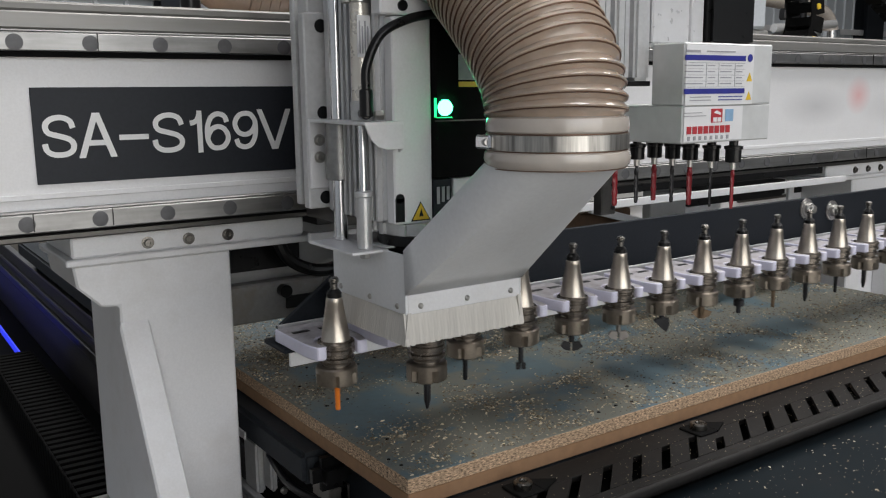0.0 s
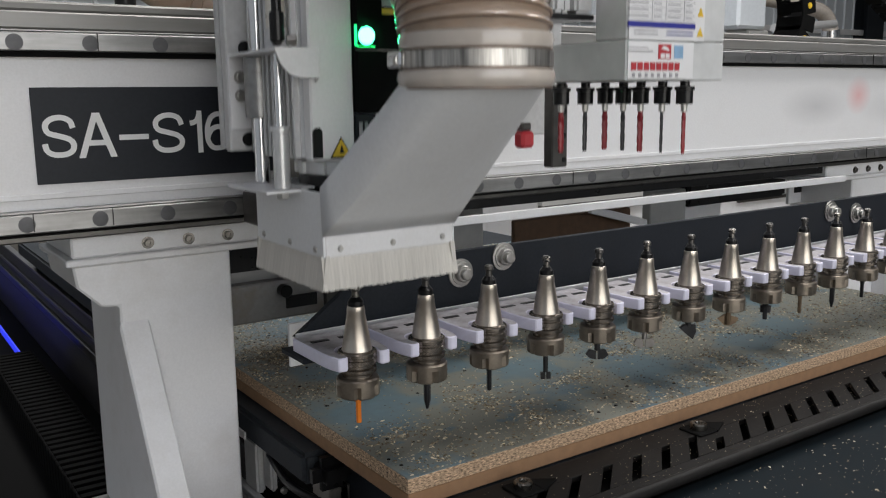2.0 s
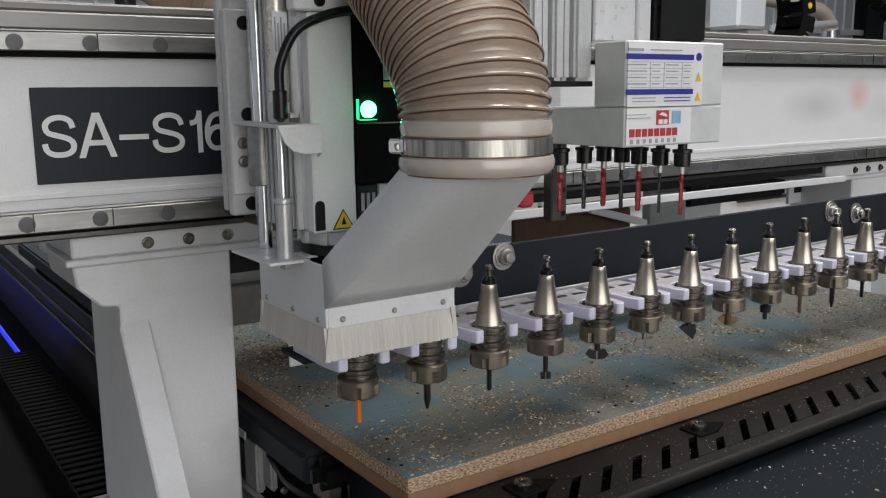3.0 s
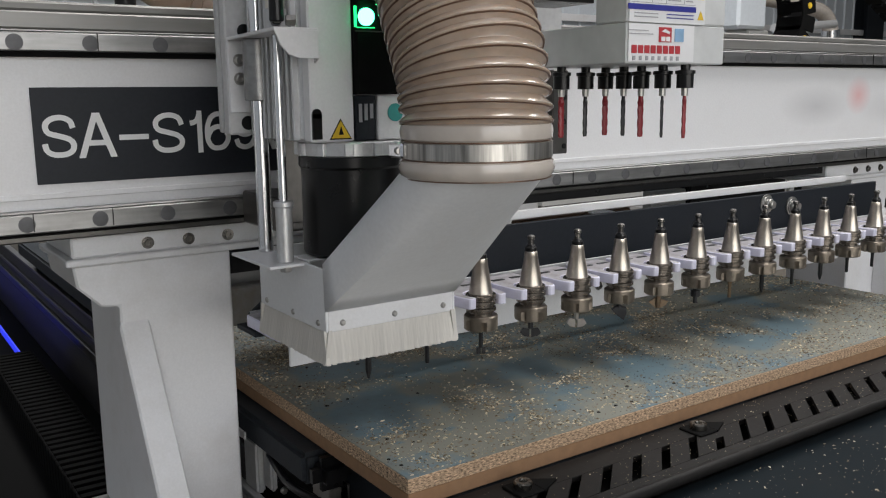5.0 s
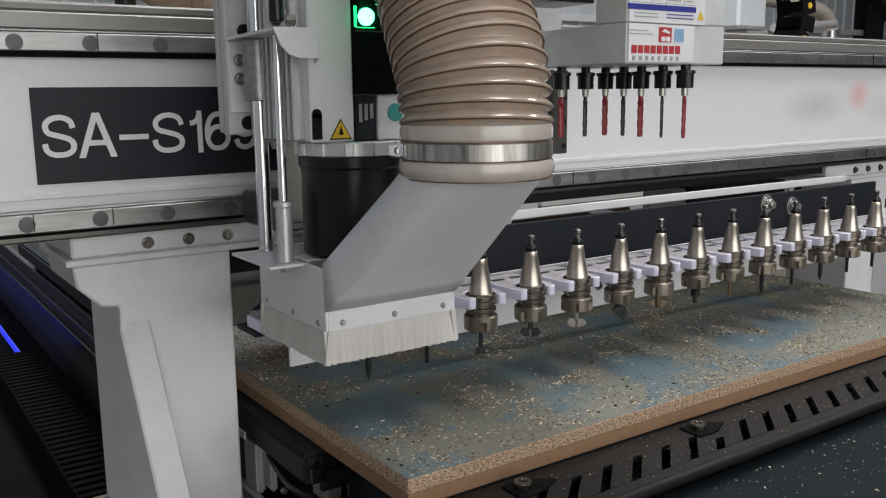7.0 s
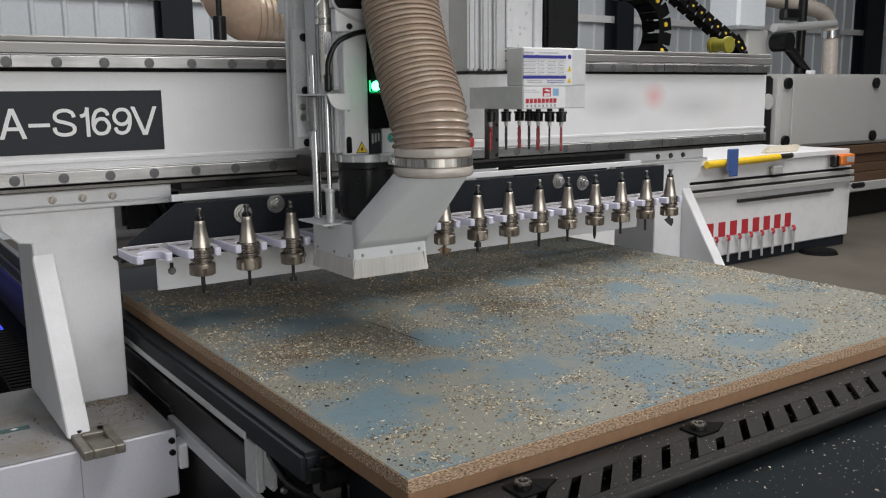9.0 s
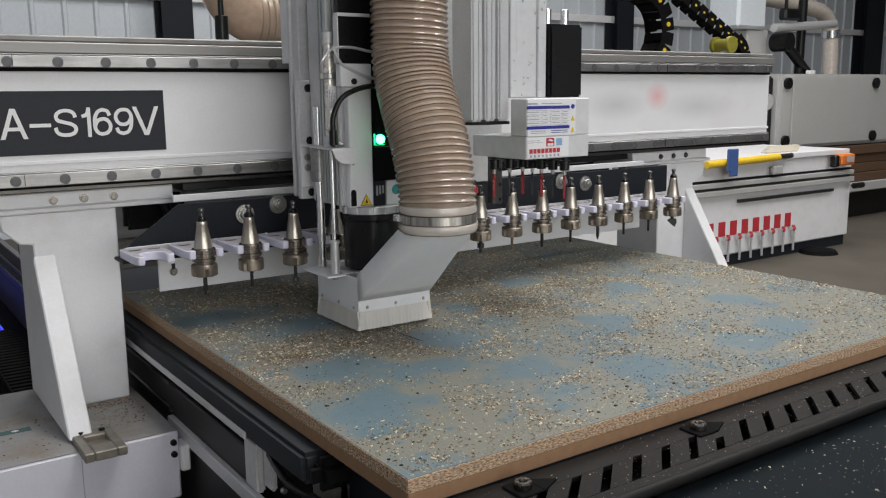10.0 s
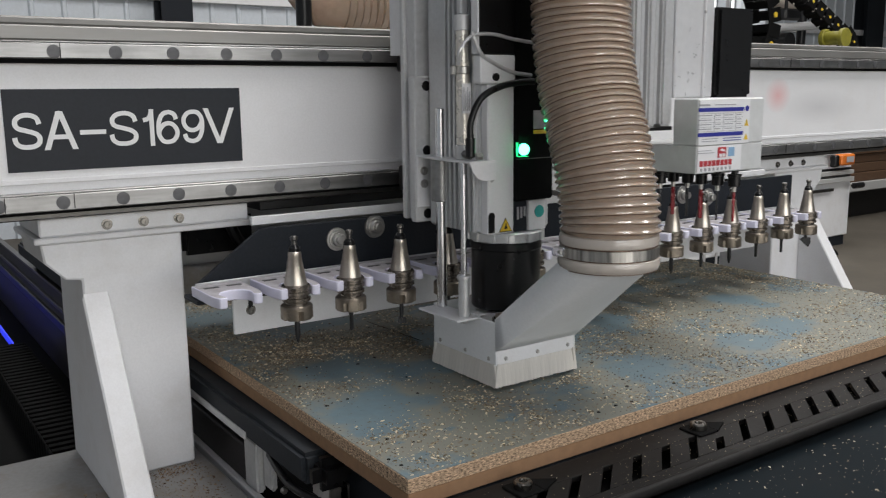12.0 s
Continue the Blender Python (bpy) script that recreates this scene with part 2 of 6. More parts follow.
def prism(points, vec, bevel=0.0, bm=None):
    """A flat polygon drawn along vec."""
    b = bmesh.new()
    f = b.faces.new([b.verts.new(p) for p in points])
    r = bmesh.ops.extrude_face_region(b, geom=[f])
    for v in r["geom"]:
        if isinstance(v, bmesh.types.BMVert):
            v.co += Vector(vec)
    bmesh.ops.recalc_face_normals(b, faces=b.faces)
    if bevel:
        bmesh.ops.bevel(b, geom=b.edges[:], offset=bevel, segments=1, affect="EDGES")
    return merge(bm, b) if bm else b


def lathe(profile, seg=24, bm=None, m=None):
    """profile: (radius, height) from below to above, turned round z; closed at the ends."""
    b = bmesh.new()
    rings = []
    for r, z in profile:
        rings.append([b.verts.new((r * math.cos(2 * math.pi * k / seg), r * math.sin(2 * math.pi * k / seg), z)) for k in range(seg)])
    for lo, hi in zip(rings, rings[1:]):
        for k in range(seg):
            b.faces.new((lo[k], lo[(k + 1) % seg], hi[(k + 1) % seg], hi[k])).smooth = True
    b.faces.new(rings[0][::-1])
    b.faces.new(rings[-1])
    if m is not None:
        bmesh.ops.transform(b, matrix=m, verts=b.verts)
    return merge(bm, b) if bm else b


def rod(p0, p1, r, seg=16, bm=None, r2=None):
    p0, p1 = Vector(p0), Vector(p1)
    d = p1 - p0
    m = Matrix.Translation(p0) @ d.to_track_quat("Z", "Y").to_matrix().to_4x4()
    r2 = r if r2 is None else r2
    e = min(0.0012, 0.3 * min(r, r2), 0.3 * d.length)
    return lathe([(r - e, 0), (r, e), (r2, d.length - e), (r2 - e, d.length)], seg, bm, m)


def tube(points, r, seg=10, bm=None, n=24):
    """A bent round tube through points (Catmull-Rom)."""
    pts = [Vector(p) for p in points]
    pts = [2 * pts[0] - pts[1]] + pts + [2 * pts[-1] - pts[-2]]
    path = []
    for i in range(1, len(pts) - 2):
        a, b_, c, d = pts[i - 1:i + 3]
        k = max(2, n // (len(pts) - 3))
        for s in range(k):
            t = s / k
            path.append(0.5 * (2 * b_ + (c - a) * t + (2 * a - 5 * b_ + 4 * c - d) * t * t + (3 * b_ - a - 3 * c + d) * t ** 3))
    path.append(pts[-2])
    b = bmesh.new()
    rings = []
    ref = Vector((0.31, 0.52, 0.79))
    for i, p in enumerate(path):
        d = (path[min(i + 1, len(path) - 1)] - path[max(i - 1, 0)]).normalized()
        u = d.cross(ref).normalized()
        w = d.cross(u)
        rings.append([b.verts.new(p + r * (u * math.cos(2 * math.pi * k / seg) + w * math.sin(2 * math.pi * k / seg))) for k in range(seg)])
    for lo, hi in zip(rings, rings[1:]):
        for k in range(seg):
            b.faces.new((lo[k], lo[(k + 1) % seg], hi[(k + 1) % seg], hi[k])).smooth = True
    b.faces.new(rings[0][::-1])
    b.faces.new(rings[-1])
    bmesh.ops.recalc_face_normals(b, faces=b.faces)
    return merge(bm, b) if bm else b


BASES = {}


def thing(name, base, label, category, group="", kind=""):
    ob = new(name)
    ob.empty_display_size = 0.05
    ob.location = base
    BASES[ob.name] = Vector(base)
    return tagged(ob, label, category, group, kind)


def base_of(ob):
    while ob.parent:
        ob = ob.parent
    return BASES.get(ob.name, Vector((0, 0, 0)))


def part(name, bm, material, parent=None, label="", extra=()):
    """Links a bmesh, drawn in the place's own coordinates, as one mesh object under a thing or a part."""
    me = bpy.data.meshes.new(name)
    if parent is not None:
        bmesh.ops.translate(bm, vec=-base_of(parent), verts=bm.verts)
    bm.to_mesh(me)
    bm.free()
    for mm in (material, *extra):
        me.materials.append(mm)
    me.set_sharp_from_angle(angle=radians(32))
    ob = new(name, me)
    ob.parent = parent
    return tagged(ob, label) if label else ob


def shared(name, me, parent, at, label=""):
    """One more object on a mesh that alike pieces share; at: place in the place's own coordinates."""
    ob = new(name, me)
    ob.parent = parent
    ob.location = Vector(at) - base_of(parent)
    return tagged(ob, label) if label else ob


def mesh_of(name, bm, *materials):
    me = bpy.data.meshes.new(name)
    bm.to_mesh(me)
    bm.free()
    for mm in materials:
        me.materials.append(mm)
    me.set_sharp_from_angle(angle=radians(32))
    return me


STROKES = {
    "S": [[(0.94, 0.70), (0.87, 0.86), (0.70, 0.945), (0.50, 0.965), (0.29, 0.93), (0.13, 0.83), (0.10, 0.70), (0.20, 0.58), (0.48, 0.51), (0.78, 0.43), (0.93, 0.31), (0.90, 0.15), (0.73, 0.06), (0.50, 0.035), (0.26, 0.06), (0.10, 0.16), (0.05, 0.32)]],
    "6": [[(0.91, 0.74), (0.83, 0.89), (0.66, 0.955), (0.50, 0.965), (0.27, 0.89), (0.11, 0.68), (0.07, 0.42), (0.11, 0.22), (0.27, 0.07), (0.50, 0.035), (0.75, 0.08), (0.92, 0.23), (0.93, 0.40), (0.77, 0.57), (0.52, 0.62), (0.28, 0.56), (0.13, 0.42), (0.09, 0.33)]],
    "A": [[(0.04, 0.0), (0.49, 1.0)], [(0.51, 1.0), (0.96, 0.0)], [(0.20, 0.33), (0.80, 0.33)]],
    "V": [[(0.04, 1.0), (0.49, 0.0)], [(0.51, 0.0), (0.96, 1.0)]],
    "1": [[(0.92, 0.0), (0.92, 1.0)], [(0.92, 0.99), (0.74, 0.84), (0.42, 0.76), (0.0, 0.735)]],
    "\u2013": [[(0.0, 0.43), (1.0, 0.43)]],
}
STROKES["9"] = [[(1 - x, 1 - y) for x, y in STROKES["6"][0]]]


def smooth_path(pts, n=6):
    """Points on a soft curve through the given ones."""
    p = [Vector(q) for q in pts]
    if len(p) < 3:
        return p
    p = [2 * p[0] - p[1]] + p + [2 * p[-1] - p[-2]]
    out = []
    for i in range(1, len(p) - 2):
        a, b, c, d = p[i - 1:i + 3]
        for s in range(n):
            t = s / n
            out.append(0.5 * (2 * b + (c - a) * t + (2 * a - 5 * b + 4 * c - d) * t * t + (3 * b - a - 3 * c + d) * t ** 3))
    return out + [p[-2]]


def text_bm(body, spans, height, weight=0.0072):
    """Even-stroked letters in the xz plane, each in its own span (x0, x1) and the height, under 1 mm thick."""
    out = bmesh.new()
    w = weight / 2
    for ch, (s0, s1) in zip(body, spans):
        for layer, path in enumerate(STROKES[ch]):
            curved = len(path) > 2
            inx, inz = (w * 0.5, w if curved else 0.0) if ch not in "\u2013" else (0.0, 0.0)
            pts = smooth_path([(s0 + inx + x * (s1 - s0 - 2 * inx), inz + y * (height - 2 * inz)) for x, y in path])
            wide = w * 1.12 if ch in "AV" and layer < 2 else w
            base = -0.0004 - 0.00012 * layer
            rows = []
            for i, q in enumerate(pts):
                front = base - 0.0003 * i / len(pts)
                d = (pts[min(i + 1, len(pts) - 1)] - pts[max(i - 1, 0)]).normalized()
                side = Vector((-d.y, d.x)) * wide
                if ch in "AV" and layer < 2:
                    side = Vector((-wide * 1.05, 0))
                rows.append([out.verts.new((q.x + e * side.x, y, q.y + e * side.y)) for e, y in ((1, 0.0004), (1, front), (-1, front), (-1, 0.0004))])
            for lo, hi in zip(rows, rows[1:]):
                for k in range(4):
                    out.faces.new((lo[k], lo[(k + 1) % 4], hi[(k + 1) % 4], hi[k]))
            out.faces.new(rows[0])
            out.faces.new(rows[-1][::-1])
    bmesh.ops.recalc_face_normals(out, faces=out.faces)
    return out


def socket_bolt(r=0.006, h=0.006):
    """A cap screw whose axis is -y, with a sunk socket."""
    return lathe([(r * 1.5, 0), (r * 1.5, 0.0012), (r, 0.0013), (r, h - 0.0006), (r * 0.9, h), (r * 0.5, h), (r * 0.48, h - 0.003)], 16, None, pose(0, 0, 0, 90))


# ---------------------------------------------------------------- the hall
def hall():
    X0, X1, Y0, Y1, H = -6.0, 20.0, -6.0, 8.6, 5.5
    b = box((X0, Y0, FLOOR - 0.2), (X1, Y1, FLOOR), 0)
    tagged(part("floor", b, CONCRETE), "bare grey concrete workshop floor with dark stains", "floor", kind="structure")
    # ribbed sheet cladding on the far wall
    b = bmesh.new()
    pitch, x, prof = 0.30, X0, []
    while x < X1:
        prof += [(x, 0), (x + 0.24, 0), (x + 0.255, -0.025), (x + 0.285, -0.025)]
        x += pitch
    prof.append((X1, 0))
    lo = [b.verts.new((px, Y1 + py, FLOOR)) for px, py in prof]
    hi = [b.verts.new((px, Y1 + py, H)) for px, py in prof]
    lo2, hi2 = b.verts.new((X1, Y1 + 0.1, FLOOR)), b.verts.new((X1, Y1 + 0.1, H))
    lo3, hi3 = b.verts.new((X0, Y1 + 0.1, FLOOR)), b.verts.new((X0, Y1 + 0.1, H))
    L, U = lo + [lo2, lo3], hi + [hi2, hi3]
    for i in range(len(L)):
        j = (i + 1) % len(L)
        b.faces.new((L[i], L[j], U[j], U[i]))
    tagged(part("wall_north", b, CLAD), "white ribbed steel sheet wall of the workshop", "wall", kind="structure")
    tagged(part("wall_east", box((X1, Y0, FLOOR), (X1 + 0.1, Y1 + 0.1, H), 0), CLAD), "plain white sheet steel side wall", "wall", kind="structure")
    tagged(part("wall_west", box((X0 - 0.1, Y0, FLOOR), (X0, Y1 + 0.1, H), 0), CLAD), "plain white sheet steel side wall", "wall", kind="structure")
    # Unseen wall, its wide opening added for the front fill light.
    b = box((X0, Y0 - 0.1, FLOOR), (-3.1, Y0, H), 0)
    box((3.7, Y0 - 0.1, FLOOR), (X1, Y0, H), 0, b)
    box((-3.1, Y0 - 0.1, 2.95), (3.7, Y0, H), 0, b)
    tagged(part("wall_south", b, CLAD), "unseen white sheet steel wall with an opening added for light", "wall", kind="structure")
    # Unseen roof, its long openings added for the overhead lamps.
    b = bmesh.new()
    xs = [X0, -3.0, -1.4, 0.8, 2.4, 5.2, 6.8, X1]
    for i in range(0, 7, 2):
        box((xs[i], Y0, H), (xs[i + 1], Y1 + 0.1, H + 0.08), 0, b)
    for i in (1, 3, 5):
        box((xs[i], Y0, H), (xs[i + 1], -5.5 if i == 1 else -2.8, H + 0.08), 0, b)
        box((xs[i], 2.5 if i == 1 else 5.2, H), (xs[i + 1], Y1 + 0.1, H + 0.08), 0, b)
    tagged(part("ceiling", b, ROOF), "unseen grey sheet roof with long openings added for light", "ceiling", kind="structure")
    for x, w in ((2.50, 0.16), (9.0, 0.16), (15.52, 0.28)):
        b = box((x - w, Y1 - 0.30, FLOOR), (x + w, Y1 - 0.28, H), 0)
        box((x - w, Y1 - 0.06, FLOOR), (x + w, Y1 - 0.04, H), 0, b)
        box((x - 0.01, Y1 - 0.28, FLOOR), (x + 0.01, Y1 - 0.06, H), 0, b)
        tagged(part("steel_column", b, PANEL), "dark grey steel column standing against the cladding", "column", "hall columns")
    for z in (1.45, 0.35):
        b = box((X0, Y1 - 0.08, z), (X1, Y1 - 0.03, z + 0.10), 0.004)
        tagged(part("wall_rail", b, WHITE), "white steel purlin running along the wall", "rail", "wall purlins")


hall()


# ---------------------------------------------------------------- the bed of the machine
BW, BD = 1.424, 1.30


def bed():
    ob = thing("machine_bed", (0.7, 0.6, FLOOR), "dark steel bed frame of the router standing on the floor", "machine bed")
    b = box((0.035, 0.0, -0.16), (BW + 0.03, BD + 0.6, -0.0425), 0.003)
    part("table_frame", b, PANEL, ob)
    # left side: beam under the board's rim, web with guide rails, stop posts
    part("side_beam", box((-0.031, 0.236, -0.092), (0.034, 2.6, -0.0430), 0.007, None, 2), BEAM, ob, "charcoal side beam with dusty edge")
    part("edge_strip", box((-0.0345, 0.452, -0.0905), (-0.0312, 1.35, -0.0770), 0.0008), ALU_MATT, ob, "pale grey strip along the lower edge of the side beam")
    part("end_cap", box((-0.029, 0.196, -0.094), (0.034, 0.235, -0.0435), 0.015, None, 4), BLACK, ob, "rounded black end cap")
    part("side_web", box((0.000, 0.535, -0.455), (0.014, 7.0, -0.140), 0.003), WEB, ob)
    # Black filler, added so the gap under the side beam stays dark.
    part("gap_filler", box((0.017, 0.215, -0.44), (0.0295, 2.6, -0.0945), 0.001), BLACK_MATT, ob)
    part("web_edge", box((-0.006, 0.95, -0.1395), (0.016, 7.0, -0.131), 0.001), STEEL_DARK, ob, "narrow steel upper edge of the web")
    part("guide_rail", box((-0.010, 0.95, -0.262), (-0.0005, 7.0, -0.232), 0.002), STEEL_DARK, ob, "dark ground steel guide rail")
    part("front_rail", box((-0.014, 0.46, -0.232), (-0.0005, 0.949, -0.204), 0.0015), ALU_MATT, ob, "bright guide rail on the bed side")
    part("upper_rail", box((-0.008, 0.95, -0.200), (-0.0005, 7.0, -0.186), 0.002), STEEL_DARK, ob)
    part("base_frame", box((0.03, 0.0, FLOOR + 0.05), (0.14, 2.6, -0.33), 0.004), PANEL, ob)
    part("stop_post", box((-0.006, 0.478, -0.205), (0.010, 0.533, -0.112), 0.004, None, 2), ALU_MATT, ob, "grey aluminium profile stop post")
    part("stop_post", box((0.004, 0.440, -0.190), (0.016, 0.474, -0.108), 0.004, None, 2), ALU_MATT, ob, "grey aluminium profile stop post")
    part("drag_cable", tube([(-0.016, 0.395, -0.100), (-0.024, 0.345, -0.104), (-0.030, 0.29, -0.108), (-0.026, 0.23, -0.106), (-0.004, 0.195, -0.112), (0.03, 0.185, -0.12)], 0.006, 10, None, 28), BLACK, ob, "glossy black cable")
    part("cable_clip", box((0.0, 0.215, -0.125), (0.034, 0.275, -0.095), 0.003), ZINC, ob, "zinc cable clip")
    part("cable_bolt", lathe([(0.006, 0), (0.006, 0.004), (0.004, 0.006)], 12, None, pose(-0.013, 0.40, -0.098, 90)), ZINC, ob)
    part("cable_bolt", lathe([(0.006, 0), (0.006, 0.004), (0.004, 0.006)], 12, None, pose(-0.005, 0.37, -0.155, 90)), ZINC, ob)
    b = prism([(-0.05, 0.0, -0.145), (0.02, -0.02, -0.145), (0.02, -0.02, -0.30), (-0.05, 0.0, -0.30)], (0.0, 0.02, 0), 0.001)
    part("white_gusset", b, WHITE, ob)
    for x in (0.10, BW):
        for y in (0.1, 2.2):
            part("leg", box((x - 0.05, y, FLOOR), (x + 0.05, y + 0.14, -0.16), 0.004), PANEL, ob)
    # front strip: pierced by slanted slots
    b = bmesh.new()
    x, xe, y0, y1, zt, zb = -0.10, 2.3, -0.128, -0.006, -0.040, -0.048
    s0, s1, w, p, lean = -0.1055, -0.0515, 0.0185, 0.0587, -0.060
    box((x, y0, zb), (xe, s0, zt), 0.0008, b)
    box((x, s1, zb), (xe, y1, zt), 0.0008, b)

    def land(a, c, f0=0.0, f1=1.0):
        """Metal between two slots, from a to c along the back edge, leaning to the front."""
        ya, yb = s1 + (s0 - s1) * f0, s1 + (s0 - s1) * f1
        pts = [(a + lean * f0, ya, zb), (c + lean * f0, ya, zb), (c + lean * f1, yb, zb), (a + lean * f1, yb, zb)]
        prism(pts, (0, 0, zt - zb), 0, b)

    last, xx, k = -0.02, 0.2952 - 4 * p - w / 2, 0
    while xx < xe - 0.06:
        land(last, xx)
        if k == 8:
            land(xx, xx + w, 0.0, 0.47)
        last = xx + w
        xx += p
        k += 1
    prism([(x, s1, zb), (-0.02, s1, zb), (-0.02 + lean, s0, zb), (x, s0, zb)], (0, 0, zt - zb), 0, b)
    prism([(last, s1, zb), (xe, s1, zb), (xe, s0, zb), (last + lean, s0, zb)], (0, 0, zt - zb), 0, b)
    part("slotted_strip", b, STRIP, ob, "black steel strip pierced by a row of slots")
    b = box((-0.10, -0.128, -0.075), (2.3, -0.006, -0.070), 0)
    part("slot_floor", b, BLACK_MATT, ob)
    b = rod((-0.10, -0.139, -0.040), (2.3, -0.139, -0.040), 0.0085, 12)
    part("edge_tube", b, STRIP, ob, "black rounded edge tube")
    for x in (0.151, 0.497):
        b = box((x - 0.020, -0.062, -0.040), (x + 0.020, -0.020, -0.0365), 0.003)
        prism([(x + 0.02, -0.062, -0.04), (x + 0.055, -0.045, -0.04), (x + 0.02, -0.022, -0.04)], (0, 0, 0.003), 0, b)
        pk = part("stop_pocket", b, BLACK_MATT, ob)
        b = lathe([(0.0125, 0), (0.0125, 0.008), (0.011, 0.010), (0.006, 0.010), (0.005, 0.006)], 20, None, pose(x, -0.041, -0.037))
        part("stop_button", b, STUD, pk, "worn dark steel stop button")
    # deck before the strip
    b = box((-0.10, -1.6, -0.075), (2.3, -0.1285, -0.060), 0.002)
    part("front_deck", b, DECK, ob, "dark blue-black deck strewn with chips")


bed()


def boards():
    lo = thing("lower_board", (0.7, 0.6, -0.0405), "brown medium density board lying on the machine bed", "board")
    part("panel", box((0, 0, -0.0405), (BW, BD, -0.0205), 0.0012), MDF, lo)
    up = thing("spoilboard", (0.7, 0.6, -0.0200), "blue-grey faced chipboard panel dusted with wood chips", "board")
    b = box((0, 0, -0.0200), (BW, BD, -0.0012), 0.0006)
    part("chipboard_core", b, CHIP_EDGE, up, "raw chipboard core with torn flakes")
    b = box((0.001, 0.001, -0.0012), (BW - 0.001, BD - 0.001, 0.0), 0.0003)
    part("face", b, BOARD_TOP, up, "blue-grey coated face, dulled by brown dust")


boards()


# ---------------------------------------------------------------- the gantry
GY0 = 0.386


def gantry():
    ob = thing("gantry", (0.75, 0.45, -0.19), "white steel gantry beam on two columns spanning the bed", "gantry")
    XL, XR = -0.75, 2.17
    paint = beam_paint([(1.42 - 0.75, GY0 - 0.45, 0.62, 0.15, 0.05, (0.50, 0.50, 0.51)), (1.60 - 0.75, GY0 - 0.45, 0.645, 0.06, 0.05, (0.74, 0.36, 0.36)), (1.80 - 0.75, GY0 - 0.45, 0.61, 0.20, 0.05, (0.54, 0.54, 0.55))])
    beam = part("beam", box((XL, GY0, 0.300), (XR, GY0 + 0.20, 0.5535), 0.004), paint, ob)
    b = box((XL, GY0 - 0.004, 0.338), (XR, GY0 - 0.0005, 0.346), 0.001)
    part("lower_lip", b, WHITE, ob)
    # rails: carrier, ground strip, joints and plugs
    for name, z, zc, xs0 in (("top_rail", 0.5400, 1, -0.798), ("bottom_rail", 0.3085, 0, -0.803)):
        b = box((XL, GY0 - 0.020, z - 0.0105 - 0.002 * (1 - zc)), (XR - 0.015, GY0 - 0.001, z + 0.0130), 0.0015)
        rail = part(name, b, STEEL, ob, "bright ground steel guide rail")
        b = box((XL, GY0 - 0.0185, z + 0.0132), (XR - 0.015, GY0 - 0.001, z + 0.0165), 0.0012)
        part("edge_line", b, STEEL, rail, "polished upper edge of the rail")
        # Recess under the rail; its shade is put in as matt black.
        b = box((XL, GY0 - 0.012, z - 0.0175), (XR - 0.015, GY0 - 0.001, z - 0.0127 + 0.002 * zc), 0.0005)
        part("rail_groove", b, BLACK_MATT, rail)
        plug = mesh_of("plug", lathe([(0.0105, 0), (0.0105, 0.001), (0.009, 0.0013)], 20, None, pose(0, 0, 0, 90)), PLUG)
        x = xs0
        while x < XR - 0.04:
            shared("plug", plug, rail, (x, GY0 - 0.0195, z))
            x += 0.0915
        for x in (-0.2405, 0.61, 1.62) if zc else (-0.338, -0.238, 0.61, 1.62):
            part("joint", box((x, GY0 - 0.0212, z - 0.0100), (x + 0.0012, GY0 - 0.018, z + 0.0132), 0), BLACK, rail)
    b = box((XL, GY0 - 0.012, 0.5795), (XR, GY0 + 0.16, 0.5925), 0.003)
    part("top_cap", b, CAP, ob, "grey steel cap bar along the beam top")
    b = box((XL, GY0 - 0.018, 0.5570), (XR, GY0 + 0.16, 0.5790), 0.002)
    part("cap_strip", b, CAP_LIGHT, ob)
    # Hidden sheet, added to keep overhead light off the board behind the gantry.
    b = box((-0.35, GY0 + 0.205, 0.500), (XR, GY0 + 0.47, 0.512), 0.002)
    part("rear_light_blocker", b, STEEL_DARK, ob, "hidden sheet behind the beam, added to shade the board")
    part("rear_blocker_lip", box((-0.35, GY0 + 0.465, 0.512), (XR, GY0 + 0.475, 0.56), 0.002), STEEL_DARK, ob)
    # Dark slab in the gap under the beam: the shade is put in as colour.
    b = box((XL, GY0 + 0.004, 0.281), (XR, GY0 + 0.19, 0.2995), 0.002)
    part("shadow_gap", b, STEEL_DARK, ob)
    # name plate
    b = box((-0.3252, GY0 - 0.003, 0.3576), (0.0518, GY0 - 0.0004, 0.4839), 0.0004)
    plate = part("name_plate", b, LABEL, ob, "dark slate name plate with white letters")
    spans = [(-0.3163, -0.2722), (-0.2705, -0.2218), (-0.2170, -0.1772), (-0.1728, -0.1257), (-0.1195, -0.1008), (-0.0972, -0.0580), (-0.0542, -0.0140), (-0.0154, 0.0390)]
    b = text_bm("SA\u2013S169V", spans, 0.0600)
    bmesh.ops.translate(b, vec=(0, GY0 - 0.0036, 0.3902), verts=b.verts)
    part("letters", b, LETTER, plate, "white letters reading SA\u2013S169V")
    # columns with flange, corbel and slanted brace
    bolt = mesh_of("bolt", socket_bolt(), STUD)
    for side in (0, 1):
        def X(x, s=side):
            return x if not s else 1.600 - x
        def span(a, c):
            return (min(X(a), X(c)), max(X(a), X(c)))
        y0, y1 = 0.418, 0.60
        a, c = span(-0.225, -0.055)
        pts = [(-0.055, -0.19), (-0.225, -0.19), (-0.225, 0.172), (-0.250, 0.174), (-0.281, 0.205), (-0.285, 0.2375), (-0.055, 0.2375)]
        col = part("column", prism([(X(px), y0, pz) for px, pz in pts], (0, y1 - y0, 0), 0.003), WHITE, ob)
        a, c = span(-0.295, 0.09)
        b = box((a, y0 - 0.012, 0.238), (c, y1, 0.248), 0.002)
